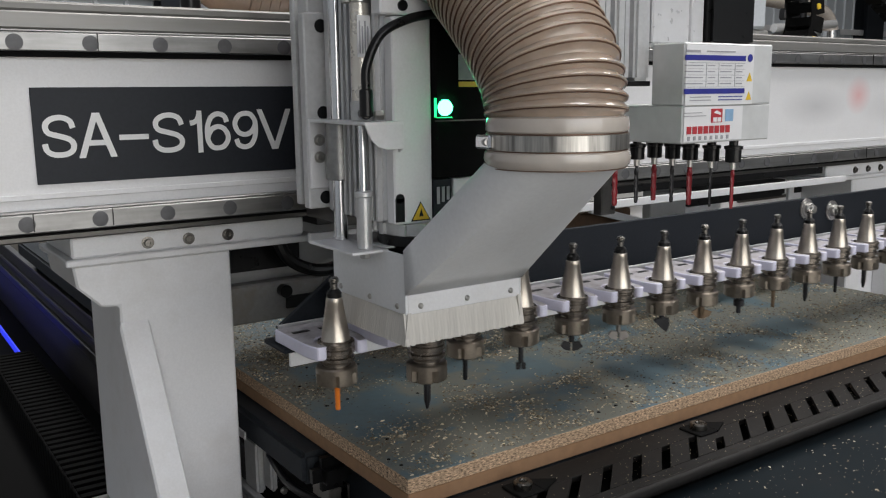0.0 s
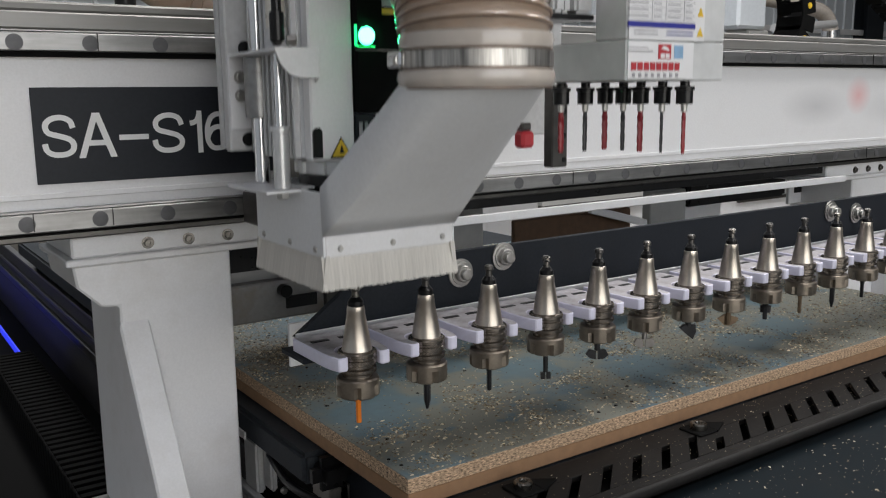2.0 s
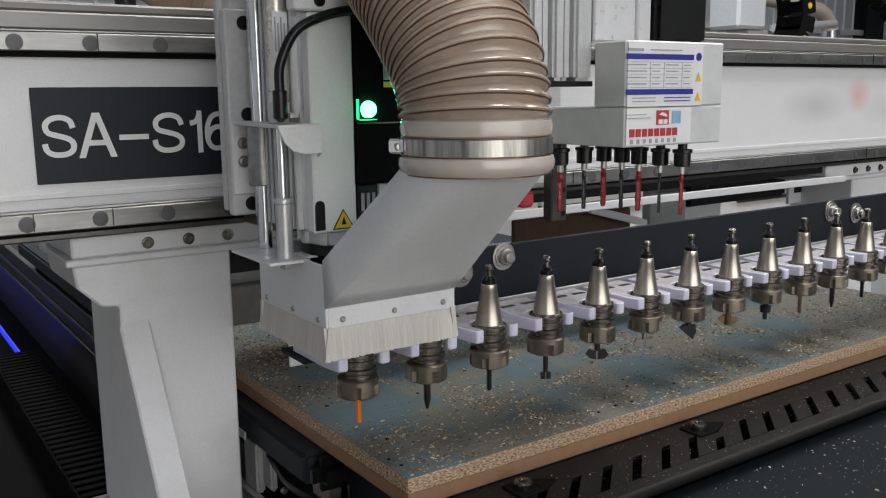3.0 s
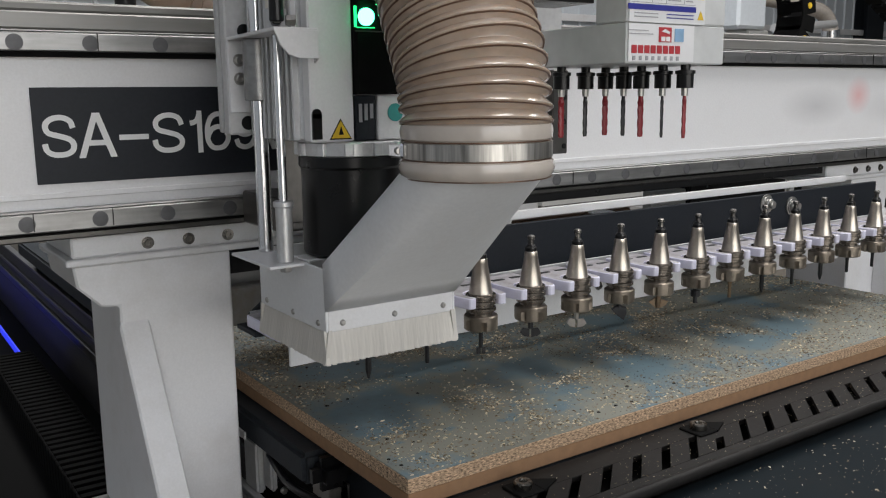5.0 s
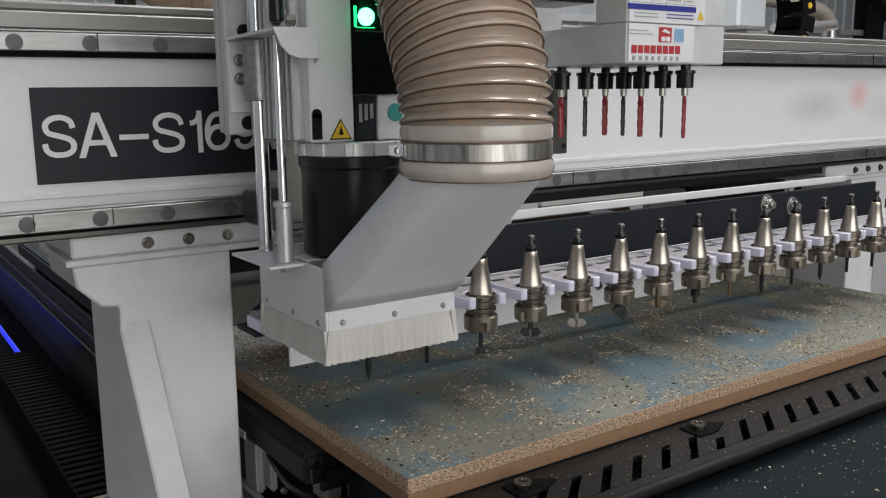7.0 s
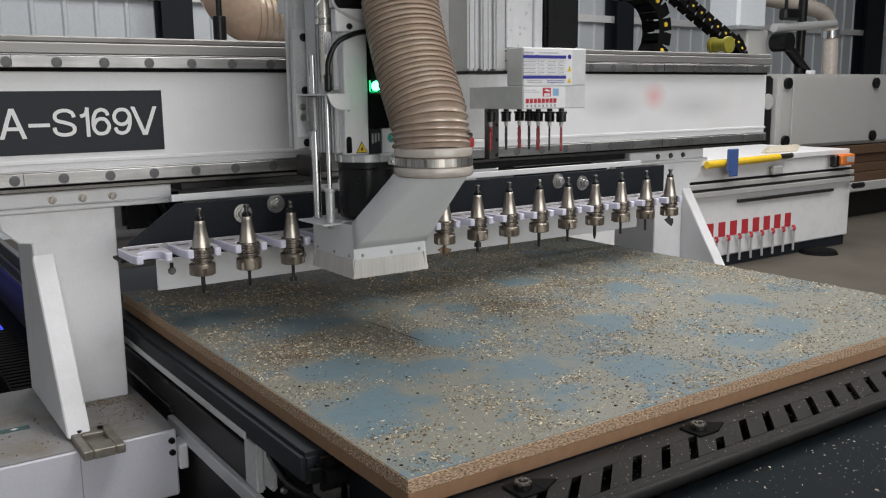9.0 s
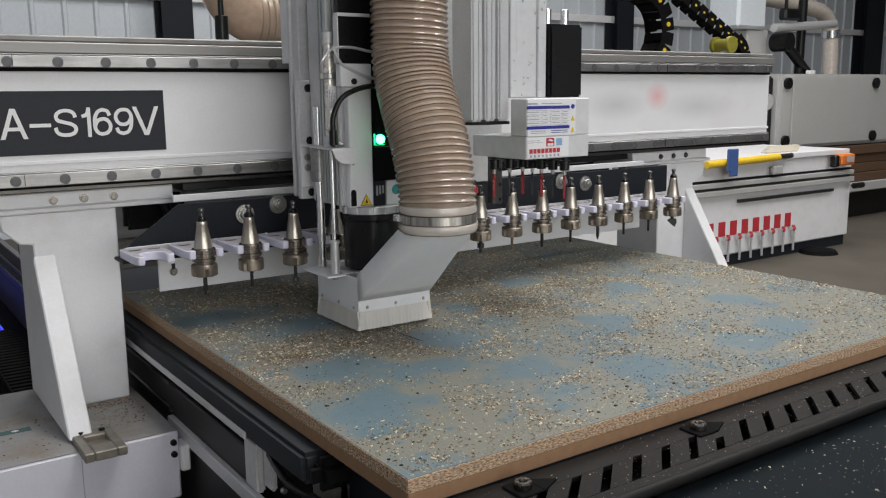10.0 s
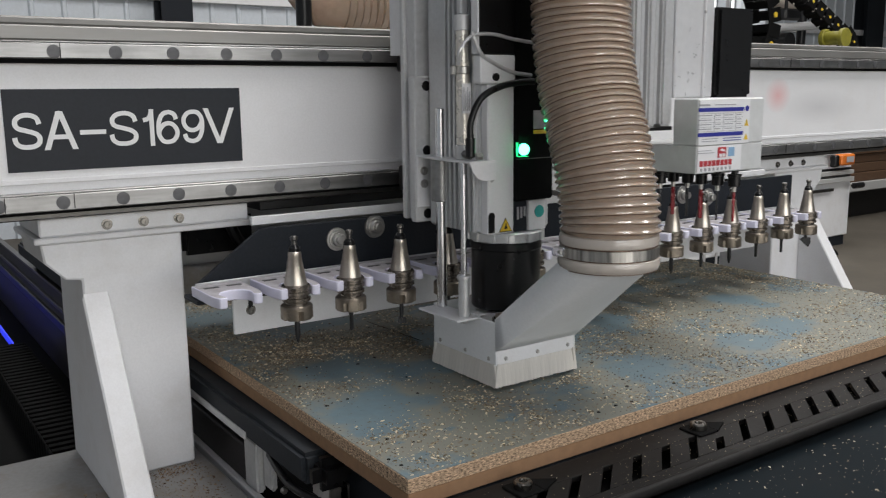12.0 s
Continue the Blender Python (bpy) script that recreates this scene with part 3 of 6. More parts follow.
        part("flange", b, WHITE, col)
        a, c = span(-0.285, 0.07)
        b = box((a, y0 - 0.002, 0.248), (c, y1, 0.2795), 0.003)
        fl = part("clamp_bar", b, WHITE, col)
        for x in (-0.058, -0.119, -0.1794):
            shared("bolt", bolt, col, (X(x), y0 - 0.0025, 0.2613), "zinc socket screw")
        b = prism([(X(-0.228), y0 + 0.001, 0.150), (X(-0.228), 0.205, -0.185), (X(-0.228), y0 + 0.001, -0.185)], (X(-0.184) - X(-0.228), 0, 0), 0.003)
        part("brace", b, WHITE, col, "slanted white stiffening brace")
        # foot carriage
        a, c = span(-0.42, -0.032)
        ft = part("foot_housing", box((a, 0.157, -0.335), (c, 0.605, -0.1925), 0.004), WHITE_COOL, ob, "white foot housing with dust on its top")
        part("dusty_top", box((a + 0.002, 0.159, -0.1924), (c - 0.002, 0.603, -0.1900), 0.0008), DUSTY_DIM_WHITE, ft, "housing top grey with settled dust")
        a, c = span(-0.2185, -0.2170)
        part("seam", box((a, 0.1555, -0.333), (c, 0.1575, -0.192), 0), GREY_PRINT, ft)
        a, c = span(-0.222, -0.145)
        b = box((a, 0.103, -0.196), (a + 0.018, 0.232, -0.178), 0.002)
        box((c - 0.018, 0.103, -0.196), (c, 0.232, -0.178), 0.002, b)
        box((a + 0.018, 0.103, -0.196), (c - 0.018, 0.150, -0.178), 0.002, b)
        box((a + 0.018, 0.195, -0.196), (c - 0.018, 0.232, -0.178), 0.002, b)
        box((a + 0.018, 0.150, -0.196), (c - 0.018, 0.195, -0.1885), 0, b)
        part("lifting_lug", b, mat("bare_steel_lug", (0.22, 0.20, 0.17), 0.5, 0.6, 0.2, 60, 0.1), ft, "bare steel lifting lug with a hole")
        for x in (-0.205, -0.165):
            part("lug_bolt", lathe([(0.006, 0), (0.006, 0.004), (0.004, 0.005)], 10, None, pose(X(x), 0.215, -0.178)), BLACK, ft)
        for z in (-0.215, -0.240):
            part("screw", lathe([(0.007, 0), (0.006, 0.005)], 12, None, pose(X(-0.043), 0.157, z, 90)), BLACK, ft)
        a, c = span(-0.0315, -0.012)
        part("scraper_block", box((a, 0.150, -0.279), (c, 0.20, -0.2255), 0.003), WHITE, ft)
        a, c = span(-0.39, -0.274)
        b = box((a, 0.330, -0.1899), (c, 0.352, -0.1893), 0)
        tg = part("print", b, PRINT_GREEN, ft, "small dark green printed tag with pale marks")
        for x in (a + 0.35 * (c - a), a + 0.75 * (c - a)):
            m = Vector((x, 0.341, -0.1892))
            part("mark", prism([m + Vector(v) for v in ((-0.008, 0, 0), (0, -0.006, 0), (0.008, 0, 0), (0, 0.006, 0))], (0, 0, 0.0003)), PAPER, tg)
    # slim white bar that hides the rack
    b = box((0.050, 0.352, 0.2448), (1.512, 0.362, 0.2600), 0.001)
    part("cover_bar", b, WHITE, ob)
    # Black bar draws the shade behind the cover bar.
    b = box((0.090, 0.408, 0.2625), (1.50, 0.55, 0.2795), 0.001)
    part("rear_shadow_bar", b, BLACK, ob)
    b = box((0.20, 0.605, 0.070), (1.63, 0.620, 0.120), 0.003)
    part("rear_bar", b, STEEL_DARK, ob)
    # White plate in a dim spot: the dimness is painted with the darker white.
    part("rear_carriage", box((-0.054, 0.606, 0.062), (0.198, 0.640, 0.134), 0.004), DUSTY_DIM_WHITE, ob, "white rear carriage plate, dimness put into its grey colour")
    part("carriage_slot", box((0.118, 0.604, 0.080), (0.182, 0.6065, 0.104), 0.010, None, 3), BLACK, ob)
    # Added plate that hides the brightly lit board behind the carriage.
    part("rear_filler", box((-0.05, 0.66, 0.10), (0.62, 0.675, 0.245), 0.003), GREY_BOX, ob)
    # what hangs behind the beam
    part("rear_board", box((0.66, 0.60, 0.125), (1.02, 0.615, 0.196), 0.003), BROWN, ob, "brown board behind the beam")
    part("rear_bracket", box((1.056, 0.572, 0.130), (1.185, 0.60, 0.232), 0.003), GREY_BOX, ob)
    part("rear_sheet", box((1.187, 0.58, 0.120), (1.33, 0.59, 0.184), 0.002), WHITE, ob)
    part("rear_motor_housing", box((1.187, 0.566, 0.186), (1.585, 0.66, 0.243), 0.006, None, 2), BLACK, ob)
    b = box((1.600, 0.566, 0.160), (1.684, 0.576, 0.243), 0.002)
    part("sensor_plate", b, WHITE, ob)
    part("sensor_window", box((1.622, 0.5645, 0.190), (1.662, 0.5665, 0.222), 0.002), BLACK, ob)
    b = prism([(0.86, 0.570, 0.198), (1.045, 0.570, 0.150), (1.045, 0.570, 0.168), (0.86, 0.570, 0.216)], (0, 0.012, 0), 0.001)
    part("rear_strut", b, WHITE, ob, "white slanted strut")
    part("rear_motor", box((0.02, 0.64, 0.15), (0.17, 0.74, 0.235), 0.01, None, 2), BLACK, ob)
    for x in (0.112,):
        part("rear_knob", rod((x, 0.605, 0.117), (x, 0.585, 0.117), 0.012, 14), BLACK, ob)
    part("rear_cable", tube([(0.10, 0.62, 0.24), (0.13, 0.60, 0.17), (0.20, 0.58, 0.15), (0.28, 0.60, 0.19)], 0.012, 10, None, 24), BLACK, ob)
    # chip guard plate under the rack
    b = box((0.008, 0.352, 0.053), (1.50, 0.358, 0.122), 0.001)
    gp = part("chip_guard", b, WHITE, ob, "white sheet chip guard")
    for x in (0.040, 0.355, 0.67, 0.99, 1.30):
        part("slot", box((x - 0.004, 0.3505, 0.088), (x + 0.004, 0.3525, 0.112), 0), BLACK, gp)
        shared("bolt", bolt, gp, (x, 0.352, 0.094), "zinc socket screw")
    part("guard_arm", box((0.30, 0.358, 0.09), (0.34, 0.604, 0.11), 0.002), WHITE, gp)
    part("guard_arm", box((1.20, 0.358, 0.09), (1.24, 0.56, 0.11), 0.002), WHITE, gp)
    return ob


GANTRY = gantry()


# ---------------------------------------------------------------- tool rack and tools
RX, RY, PITCH, TOOLS = -0.0500, 0.0298, 0.100, 16


def fork_mesh():
    half = [(0.0400, 0.095), (0.0400, 0.012), (0.0385, -0.004), (0.0345, -0.0190), (0.0245, -0.0205), (0.0215, -0.0165), (0.0215, -0.0105), (0.0235, -0.0075)]
    arc = [(0.0245 * math.cos(a), 0.004 + 0.0245 * math.sin(a)) for a in np.linspace(-0.25, math.pi + 0.25, 16)]
    pts = half + arc + [(-x, y) for x, y in half[::-1]]
    b = bmesh.new()
    f = b.faces.new([b.verts.new((x, y, 0.151)) for x, y in pts])
    r = bmesh.ops.extrude_face_region(b, geom=[f])
    for v in r["geom"]:
        if isinstance(v, bmesh.types.BMVert):
            v.co.z = 0.168
    bmesh.ops.recalc_face_normals(b, faces=b.faces)
    bmesh.ops.bevel(b, geom=[e for e in b.edges if e.calc_face_angle(0) > 0.9], offset=0.0014, segments=1, affect="EDGES")
    return b


def rack():
    ob = thing("tool_rack", (0.7, 0.15, 0.16), "charcoal steel tool rack with a row of white forks", "tool rack")
    pts = [(-0.075, 0.150, 0.160), (0.045, 0.150, 0.246), (1.56, 0.150, 0.246), (1.56, 0.150, 0.160)]
    part("back_panel", prism(pts, (0, 0.010, 0), 0.001), PANEL, ob)
    b = box((-0.095, 0.085, 0.1440), (1.56, 0.1495, 0.1505), 0.001)
    part("shelf", b, PANEL, ob, "dark shelf lip with a pale edge strip")
    # Pale strip along the seam between forks and panel.
    b = box((-0.075, 0.1465, 0.1508), (1.56, 0.1495, 0.166), 0.0008)
    part("pale_edge", b, ALU_MATT, ob)
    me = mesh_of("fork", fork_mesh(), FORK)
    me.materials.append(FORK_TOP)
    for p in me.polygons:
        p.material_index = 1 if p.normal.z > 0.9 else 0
    hole = mesh_of("slot", box((-0.012, -0.004, 0), (0.012, 0.004, 0.0012), 0.0005), BLACK)
    for i in range(TOOLS):
        f = shared("fork", me, ob, (RX + i * PITCH, RY, 0), "lilac-white nylon fork")
        for dx in (-0.018, 0.020):
            h = new("slot", hole)
            h.parent = f
            h.location = (dx, 0.062, 0.1676)
    big = mesh_of("pivot_bolt", lathe([(0.021, 0), (0.021, 0.003), (0.017, 0.0032), (0.0165, 0.005), (0.0125, 0.0052), (0.0125, 0.012), (0.011, 0.0135), (0.0085, 0.0135), (0.0085, 0.020), (0.007, 0.021)], 24, None, pose(0, 0, 0, 90)), ZINC)
    for x, z in ((0.189, 0.2135), (0.268, 0.2290), (1.121, 0.2250), (1.214, 0.2135)):
        shared("pivot_bolt", big, ob, (x, 0.1495, z), "large zinc-plated bolt with washer")
    return ob


RACK = rack()


def bit_bm(kind):
    b = bmesh.new()
    z = 0.113
    if kind == "spiral":
        lathe([(0.0030, z - 0.036), (0.0034, z - 0.034), (0.0034, z - 0.010), (0.004, z - 0.008), (0.004, z + 0.004)], 8, b)
    elif kind == "taper":
        lathe([(0.0018, z - 0.040), (0.0045, z - 0.028), (0.0045, z + 0.004)], 8, b)
    elif kind == "long":
        lathe([(0.0036, z - 0.030), (0.0036, z + 0.004)], 10, b)
        box((-0.007, -0.003, z - 0.040), (-0.001, 0.003, z - 0.030), 0.0006, b)
        box((0.001, -0.003, z - 0.040), (0.007, 0.003, z - 0.030), 0.0006, b)
    elif kind == "stub":
        lathe([(0.0042, z - 0.016), (0.0042, z + 0.004)], 10, b)
        prism([(-0.017, -0.002, z - 0.022), (-0.012, -0.002, z - 0.014), (-0.002, -0.002, z - 0.017), (-0.002, -0.002, z - 0.030), (-0.011, -0.002, z - 0.028)], (0, 0.005, 0), 0.0004, b)
        prism([(0.017, -0.003, z - 0.024), (0.012, -0.003, z - 0.015), (0.001, -0.003, z - 0.016), (0.001, -0.003, z - 0.030), (0.010, -0.003, z - 0.029)], (0, 0.005, 0), 0.0004, b)
    elif kind == "vee":
        lathe([(0.0045, z - 0.012), (0.0045, z + 0.004)], 10, b)
        prism([(-0.014, -0.003, z - 0.014), (-0.006, -0.003, z - 0.009), (0.012, -0.003, z - 0.010), (0.013, -0.003, z - 0.022), (0.008, -0.003, z - 0.034), (-0.002, -0.003, z - 0.026)], (0, 0.007, 0), 0.0006, b)
    elif kind == "wing":
        lathe([(0.0045, z - 0.026), (0.0045, z + 0.004)], 8, b)
        prism([(-0.017, 0.002, z - 0.016), (-0.004, 0.002, z - 0.008), (0.006, 0.002, z - 0.024), (-0.004, 0.002, z - 0.028)], (0, 0.004, 0), 0, b)
        prism([(0.017, -0.004, z - 0.014), (0.004, -0.004, z - 0.010), (0.002, -0.004, z - 0.026), (0.012, -0.004, z - 0.022)], (0, 0.004, 0), 0, b)
    else:
        lathe([(0.004, z - 0.032), (0.004, z - 0.020), (0.009, z - 0.019), (0.009, z - 0.008), (0.005, z - 0.007), (0.005, z + 0.004)], 10, b)
    return b


def tools():
    knob = mesh_of("pull_stud", lathe([(0.0045, 0.228), (0.0045, 0.241), (0.0062, 0.243), (0.0062, 0.247), (0.004, 0.249)], 14), STUD)
    knob_dark = mesh_of("pull_stud", lathe([(0.0045, 0.228), (0.0045, 0.241), (0.0062, 0.243), (0.0062, 0.247), (0.004, 0.249)], 14), STEEL_DARK)
    collar = mesh_of("stud_collar", lathe([(0.0095, 0.2225), (0.0095, 0.229), (0.0055, 0.234)], 16), BLACK)
    taper = mesh_of("taper", lathe([(0.0186, 0.1695), (0.0182, 0.1720), (0.0108, 0.215), (0.0112, 0.216), (0.0102, 0.2228), (0.0095, 0.2235)], 28), TAPER)
    flange = mesh_of("flange", lathe([(0.018, 0.136), (0.018, 0.1415), (0.0222, 0.1425), (0.0235, 0.1440), (0.0235, 0.1480), (0.0205, 0.1495), (0.0205, 0.1525), (0.0240, 0.1540), (0.0240, 0.1590), (0.0222, 0.1600), (0.0222, 0.1625), (0.0238, 0.1635), (0.0238, 0.1670), (0.0225, 0.1690), (0.017, 0.1700)], 28), FLANGE)
    b = bmesh.new()
    seg = 36
    rings = []
    for r, z in ((0.012, 0.1125), (0.0235, 0.1125), (0.0262, 0.1145), (0.0262, 0.1280), (0.0262, 0.1290), (0.0262, 0.1345), (0.0245, 0.1365), (0.017, 0.1370)):
        ring = []
        for k in range(seg):
            cut = 0.0045 if (k % 6 == 0 and z < 0.1285) else 0.0
            ring.append(b.verts.new(((r - cut) * math.cos(2 * math.pi * k / seg), (r - cut) * math.sin(2 * math.pi * k / seg), z)))
        rings.append(ring)
    for lo, hi in zip(rings, rings[1:]):
        for k in range(seg):
            b.faces.new((lo[k], lo[(k + 1) % seg], hi[(k + 1) % seg], hi[k]))
    b.faces.new(rings[0][::-1])
    b.faces.new(rings[-1])
    nut = mesh_of("collet_nut", b, NUT)
    kinds = ["spiral", "taper", "spiral", "long", "stub", "stub", "vee", "wing", "other", "spiral", "taper", "spiral", "taper", "spiral", "spiral", "vee"]
    words = {"spiral": "a slim spiral cutter", "taper": "a pointed engraving cutter", "long": "a two-winged slotting cutter", "stub": "a short profile cutter", "vee": "a vee groove cutter", "wing": "a winged planing cutter", "other": "a stepped black cutter"}
    made = []
    for i in range(TOOLS):
        kd = kinds[i]
        what = "an orange spiral cutter" if i == 0 else words[kd]
        ob = thing("tool_holder", (RX + i * PITCH, RY, 0.113), "steel taper tool holder with collet nut and " + what, "tool holder", "tools in the rack")
        z = Vector((RX + i * PITCH, RY, 0))
        shared("pull_stud", knob if i in (0, 3, 5, 7, 10) else knob_dark, ob, z)
        shared("stud_collar", collar, ob, z)
        shared("taper", taper, ob, z, "polished steel taper")
        shared("flange", flange, ob, z)
        n = shared("collet_nut", nut, ob, z, "bronzed collet nut")
        n.rotation_euler = (0, 0, 0.37 * i)
        m = ORANGE if i == 0 else (BIT_STEEL if i == 5 else (BIT_TAN if i in (7, 9) else BIT))
        c = shared("cutter", mesh_of("cutter", bit_bm(kd), m), ob, z, what[2:].strip())
        c.rotation_euler = (0, 0, -0.5 if kd in ("stub", "vee", "wing") else 0.9 * i)
        made.append(ob)
    return made


HOLDERS = tools()


# ---------------------------------------------------------------- the working head on the gantry
AX, AY = 0.0515, 0.0298


def head():
    ob = thing("router_head", (AX, 0.15, 0.32), "grey and white router head with spindle and drill unit", "router head")
    # slide plates
    b = box((-0.044, 0.155, 0.3255), (0.20, 0.172, 0.572), 0.002)
    pl = part("slide_plate", b, ALU_MATT, ob, "grey machined slide plate")
    for z in (0.556, 0.448, 0.3395):
        part("hole", lathe([(0.0085, 0), (0.0085, 0.0015), (0.007, 0.0016)], 16, None, pose(-0.0205, 0.1555, z, 90)), BLACK, pl)
    b = box((-0.036, 0.20, 0.3265), (0.53, 0.212, 0.95), 0.002)
    part("back_plate", b, ALU_MATT, ob)
    b = box((-0.030, 0.1725, 0.3265), (0.16, 0.1995, 0.95), 0.002)
    part("spacer_plate", b, ALU_MATT, ob)
    b = box((-0.034, 0.2125, 0.609), (0.0, 0.247, 0.95), 0.001)
    part("side_cover", b, WHITE, ob)
    # spindle
    b = box((-0.020, 0.004, 0.3215), (0.124, 0.150, 0.95), 0.004)
    body = part("spindle_body", b, ALU, ob, "ribbed aluminium spindle body")
    for k in range(7):
        y = 0.012 + k * 0.013
        part("fin", box((-0.0262, y, 0.3235), (-0.0195, y + 0.006, 0.95), 0.0006), ALU, body)
    b = box((-0.0186, -0.013, 0.3215), (0.034, 0.005, 0.5560), 0.002)
    fp = part("front_plate", b, WHITE, ob, "pale grey painted front plate")
    b = box((-0.034, -0.016, 0.5570), (0.034, 0.005, 0.6005), 0.002)
    part("upper_block", b, WHITE, ob)
    part("block_screw", lathe([(0.006, 0), (0.006, 0.003)], 12, None, pose(-0.006, -0.016, 0.567, 90)), BLACK, ob)
    part("upper_cover", box((-0.034, -0.012, 0.6015), (0.05, 0.005, 0.95), 0.002), BLACK, ob)
    b = box((-0.037, -0.0135, 0.6885), (0.05, 0.004, 0.6950), 0.001)
    box((-0.0375, -0.0135, 0.6015), (-0.0345, 0.004, 0.6884), 0.001, b)
    part("cover_frame", b, WHITE, ob)
    b = lathe([(0.0055, 0), (0.0055, 0.002)], 16, None, pose(-0.012, -0.013, 0.352, 90))
    box((-0.0175, -0.015, 0.325), (-0.0065, -0.0125, 0.352), 0, b)
    part("keyhole", b, BLACK, fp)
    # warning triangle
    b = prism([(0.0050, -0.0135, 0.3255), (0.0280, -0.0135, 0.3255), (0.0165, -0.0135, 0.3445)], (0, -0.0006, 0))
    tri = part("warning_sticker", b, YELLOW, fp, "yellow triangular warning sticker")
    b = prism([(0.0135, -0.0143, 0.3292), (0.0195, -0.0143, 0.3292), (0.0165, -0.0143, 0.3385)], (0, -0.0003, 0))
    part("mark", b, BLACK, tri)
    part("warning_edge", prism([(0.0028, -0.0131, 0.3240), (0.0302, -0.0131, 0.3240), (0.0165, -0.0131, 0.3468)], (0, -0.0003, 0)), BLACK, tri)
    # flange ring with lugs, dark nose
    b = lathe([(0.058, 0.3045), (0.060, 0.306), (0.060, 0.3195), (0.058, 0.321)], 40, None, pose(AX, AY, 0))
    part("nose_flange", b, ALU, ob)
    for k in range(12):
        a = 2 * math.pi * k / 12
        part("lug", box((-0.0050, -0.004, 0.3055), (0.0050, 0.003, 0.3200), 0.0008), ALU, ob).matrix_basis = Matrix.Translation(-base_of(ob)) @ Matrix.Translation((AX, AY, 0)) @ Matrix.Rotation(a, 4, "Z") @ Matrix.Translation((0, -0.0605, 0)) @ Matrix.Translation(base_of(ob))
    b = lathe([(0.040, 0.190), (0.0555, 0.192), (0.0575, 0.195), (0.0575, 0.290), (0.0600, 0.293), (0.0600, 0.304)], 40, None, pose(AX, AY, 0))
    part("nose_cover", b, BLACK, ob, "glossy black spindle nose cover")
    # indicator box
    b = box((0.0345, -0.019, 0.372), (0.112, 0.004, 0.95), 0.003)
    bx = part("indicator_box", b, BLACK_MATT, ob)
    b = lathe([(0.0092, 0), (0.0092, 0.003), (0.0078, 0.006), (0.004, 0.0075)], 20, None, pose(0.0475, -0.019, 0.4543, 90))
    part("indicator_lamp", b, LED_G, bx, "glowing green indicator lamp")
    # Emissive strips draw the lamp's green gleam along its bezel.
    b = box((0.0335, -0.0195, 0.4435), (0.0365, -0.0185, 0.4655), 0)
    part("bezel_gleam", b, LED_GLEAM, bx, "glowing strip that draws green lamp gleam on the bezel")
    part("bezel_gleam", box((0.0365, -0.0195, 0.4425), (0.0585, -0.0190, 0.4435), 0), LED_GLEAM, bx, "glowing strip that draws green lamp gleam on the bezel")
    part("box_seam", box((0.0343, -0.0194, 0.4385), (0.1122, -0.0188, 0.4400), 0), STEEL_DARK, bx)
    part("box_sticker", box((0.068, -0.0200, 0.486), (0.105, -0.0192, 0.515), 0), GREY_PRINT, bx)
    part("box_sticker", box((0.068, -0.0200, 0.478), (0.105, -0.0192, 0.484), 0), YELLOW, bx)
    b = box((0.036, -0.012, 0.3220), (0.062, 0.004, 0.371), 0.001)
    sp = part("switch_panel", b, LABEL, ob, "dark switch panel with small marks")
    for k in range(3):
        part("mark", box((0.039 + k * 0.007, -0.0147, 0.342 + 0.002 * k), (0.043 + k * 0.007, -0.0141, 0.362), 0), GREY_PRINT, sp)
    b = box((0.0625, -0.015, 0.3220), (0.100, 0.004, 0.371), 0.001)
    cp = part("connector_plate", b, WHITE, ob)
    part("round_sticker", lathe([(0.010, 0), (0.010, 0.0008)], 24, None, pose(0.085, -0.0152, 0.352, 90)), TEAL, cp, "round teal sticker")
    # guide bracket, bearing, air cylinder
    b = prism([(-0.062, -0.0245, 0.4365), (-0.012, -0.0245, 0.4365), (-0.012, -0.0140, 0.4365), (-0.0200, 0.0200, 0.4365), (-0.0080, 0.150, 0.4365), (-0.0430, 0.150, 0.4365)], (0, 0, 0.004), 0.0008)
    br = part("guide_bracket", b, WHITE, ob, "bent white sheet bracket")
    pts = [(-0.062, -0.022, 0.438), (-0.012, -0.022, 0.438), (-0.012, -0.022, 0.4095), (-0.034, -0.022, 0.4095), (-0.046, -0.022, 0.413), (-0.055, -0.022, 0.422)]
    part("flap", prism(pts, (0, -0.003, 0), 0.0006), WHITE, br)
    b = box((-0.0435, 0.1505, 0.3520), (0.002, 0.1545, 0.4405), 0.001)
    part("side_flap", b, WHITE, br)
    screw = mesh_of("screw", socket_bolt(0.0050, 0.005), ZINC)
    for z in (0.4138, 0.3919):
        shared("screw", screw, br, (-0.0300, 0.1503, z))
    part("gusset", prism([(-0.0125, -0.0215, 0.4095), (-0.0125, 0.0534, 0.3683), (-0.0125, 0.0560, 0.3720), (-0.0125, 0.0560, 0.4360), (-0.0125, -0.0215, 0.4360)], (0.0025, 0, 0), 0.0006), ALU_MATT, br, "triangular stiffening web")
    b = rod((-0.0245, 0.108, 0.3660), (-0.0245, 0.108, 0.4362), 0.0165, 24)
    part("guide_bearing", b, STEEL, ob, "turned steel guide bearing")
    b = rod((-0.035, 0.030, 0.462), (-0.035, 0.030, 0.640), 0.0105, 20)
    cyl = part("air_cylinder", b, TUBE, ob, "satin steel pneumatic cylinder")
    part("cylinder_cap", rod((-0.035, 0.030, 0.4405), (-0.035, 0.030, 0.463), 0.0125, 16), ALU_MATT, cyl)
    part("cylinder_cap", rod((-0.035, 0.030, 0.638), (-0.035, 0.030, 0.662), 0.0125, 16), ALU_MATT, cyl)
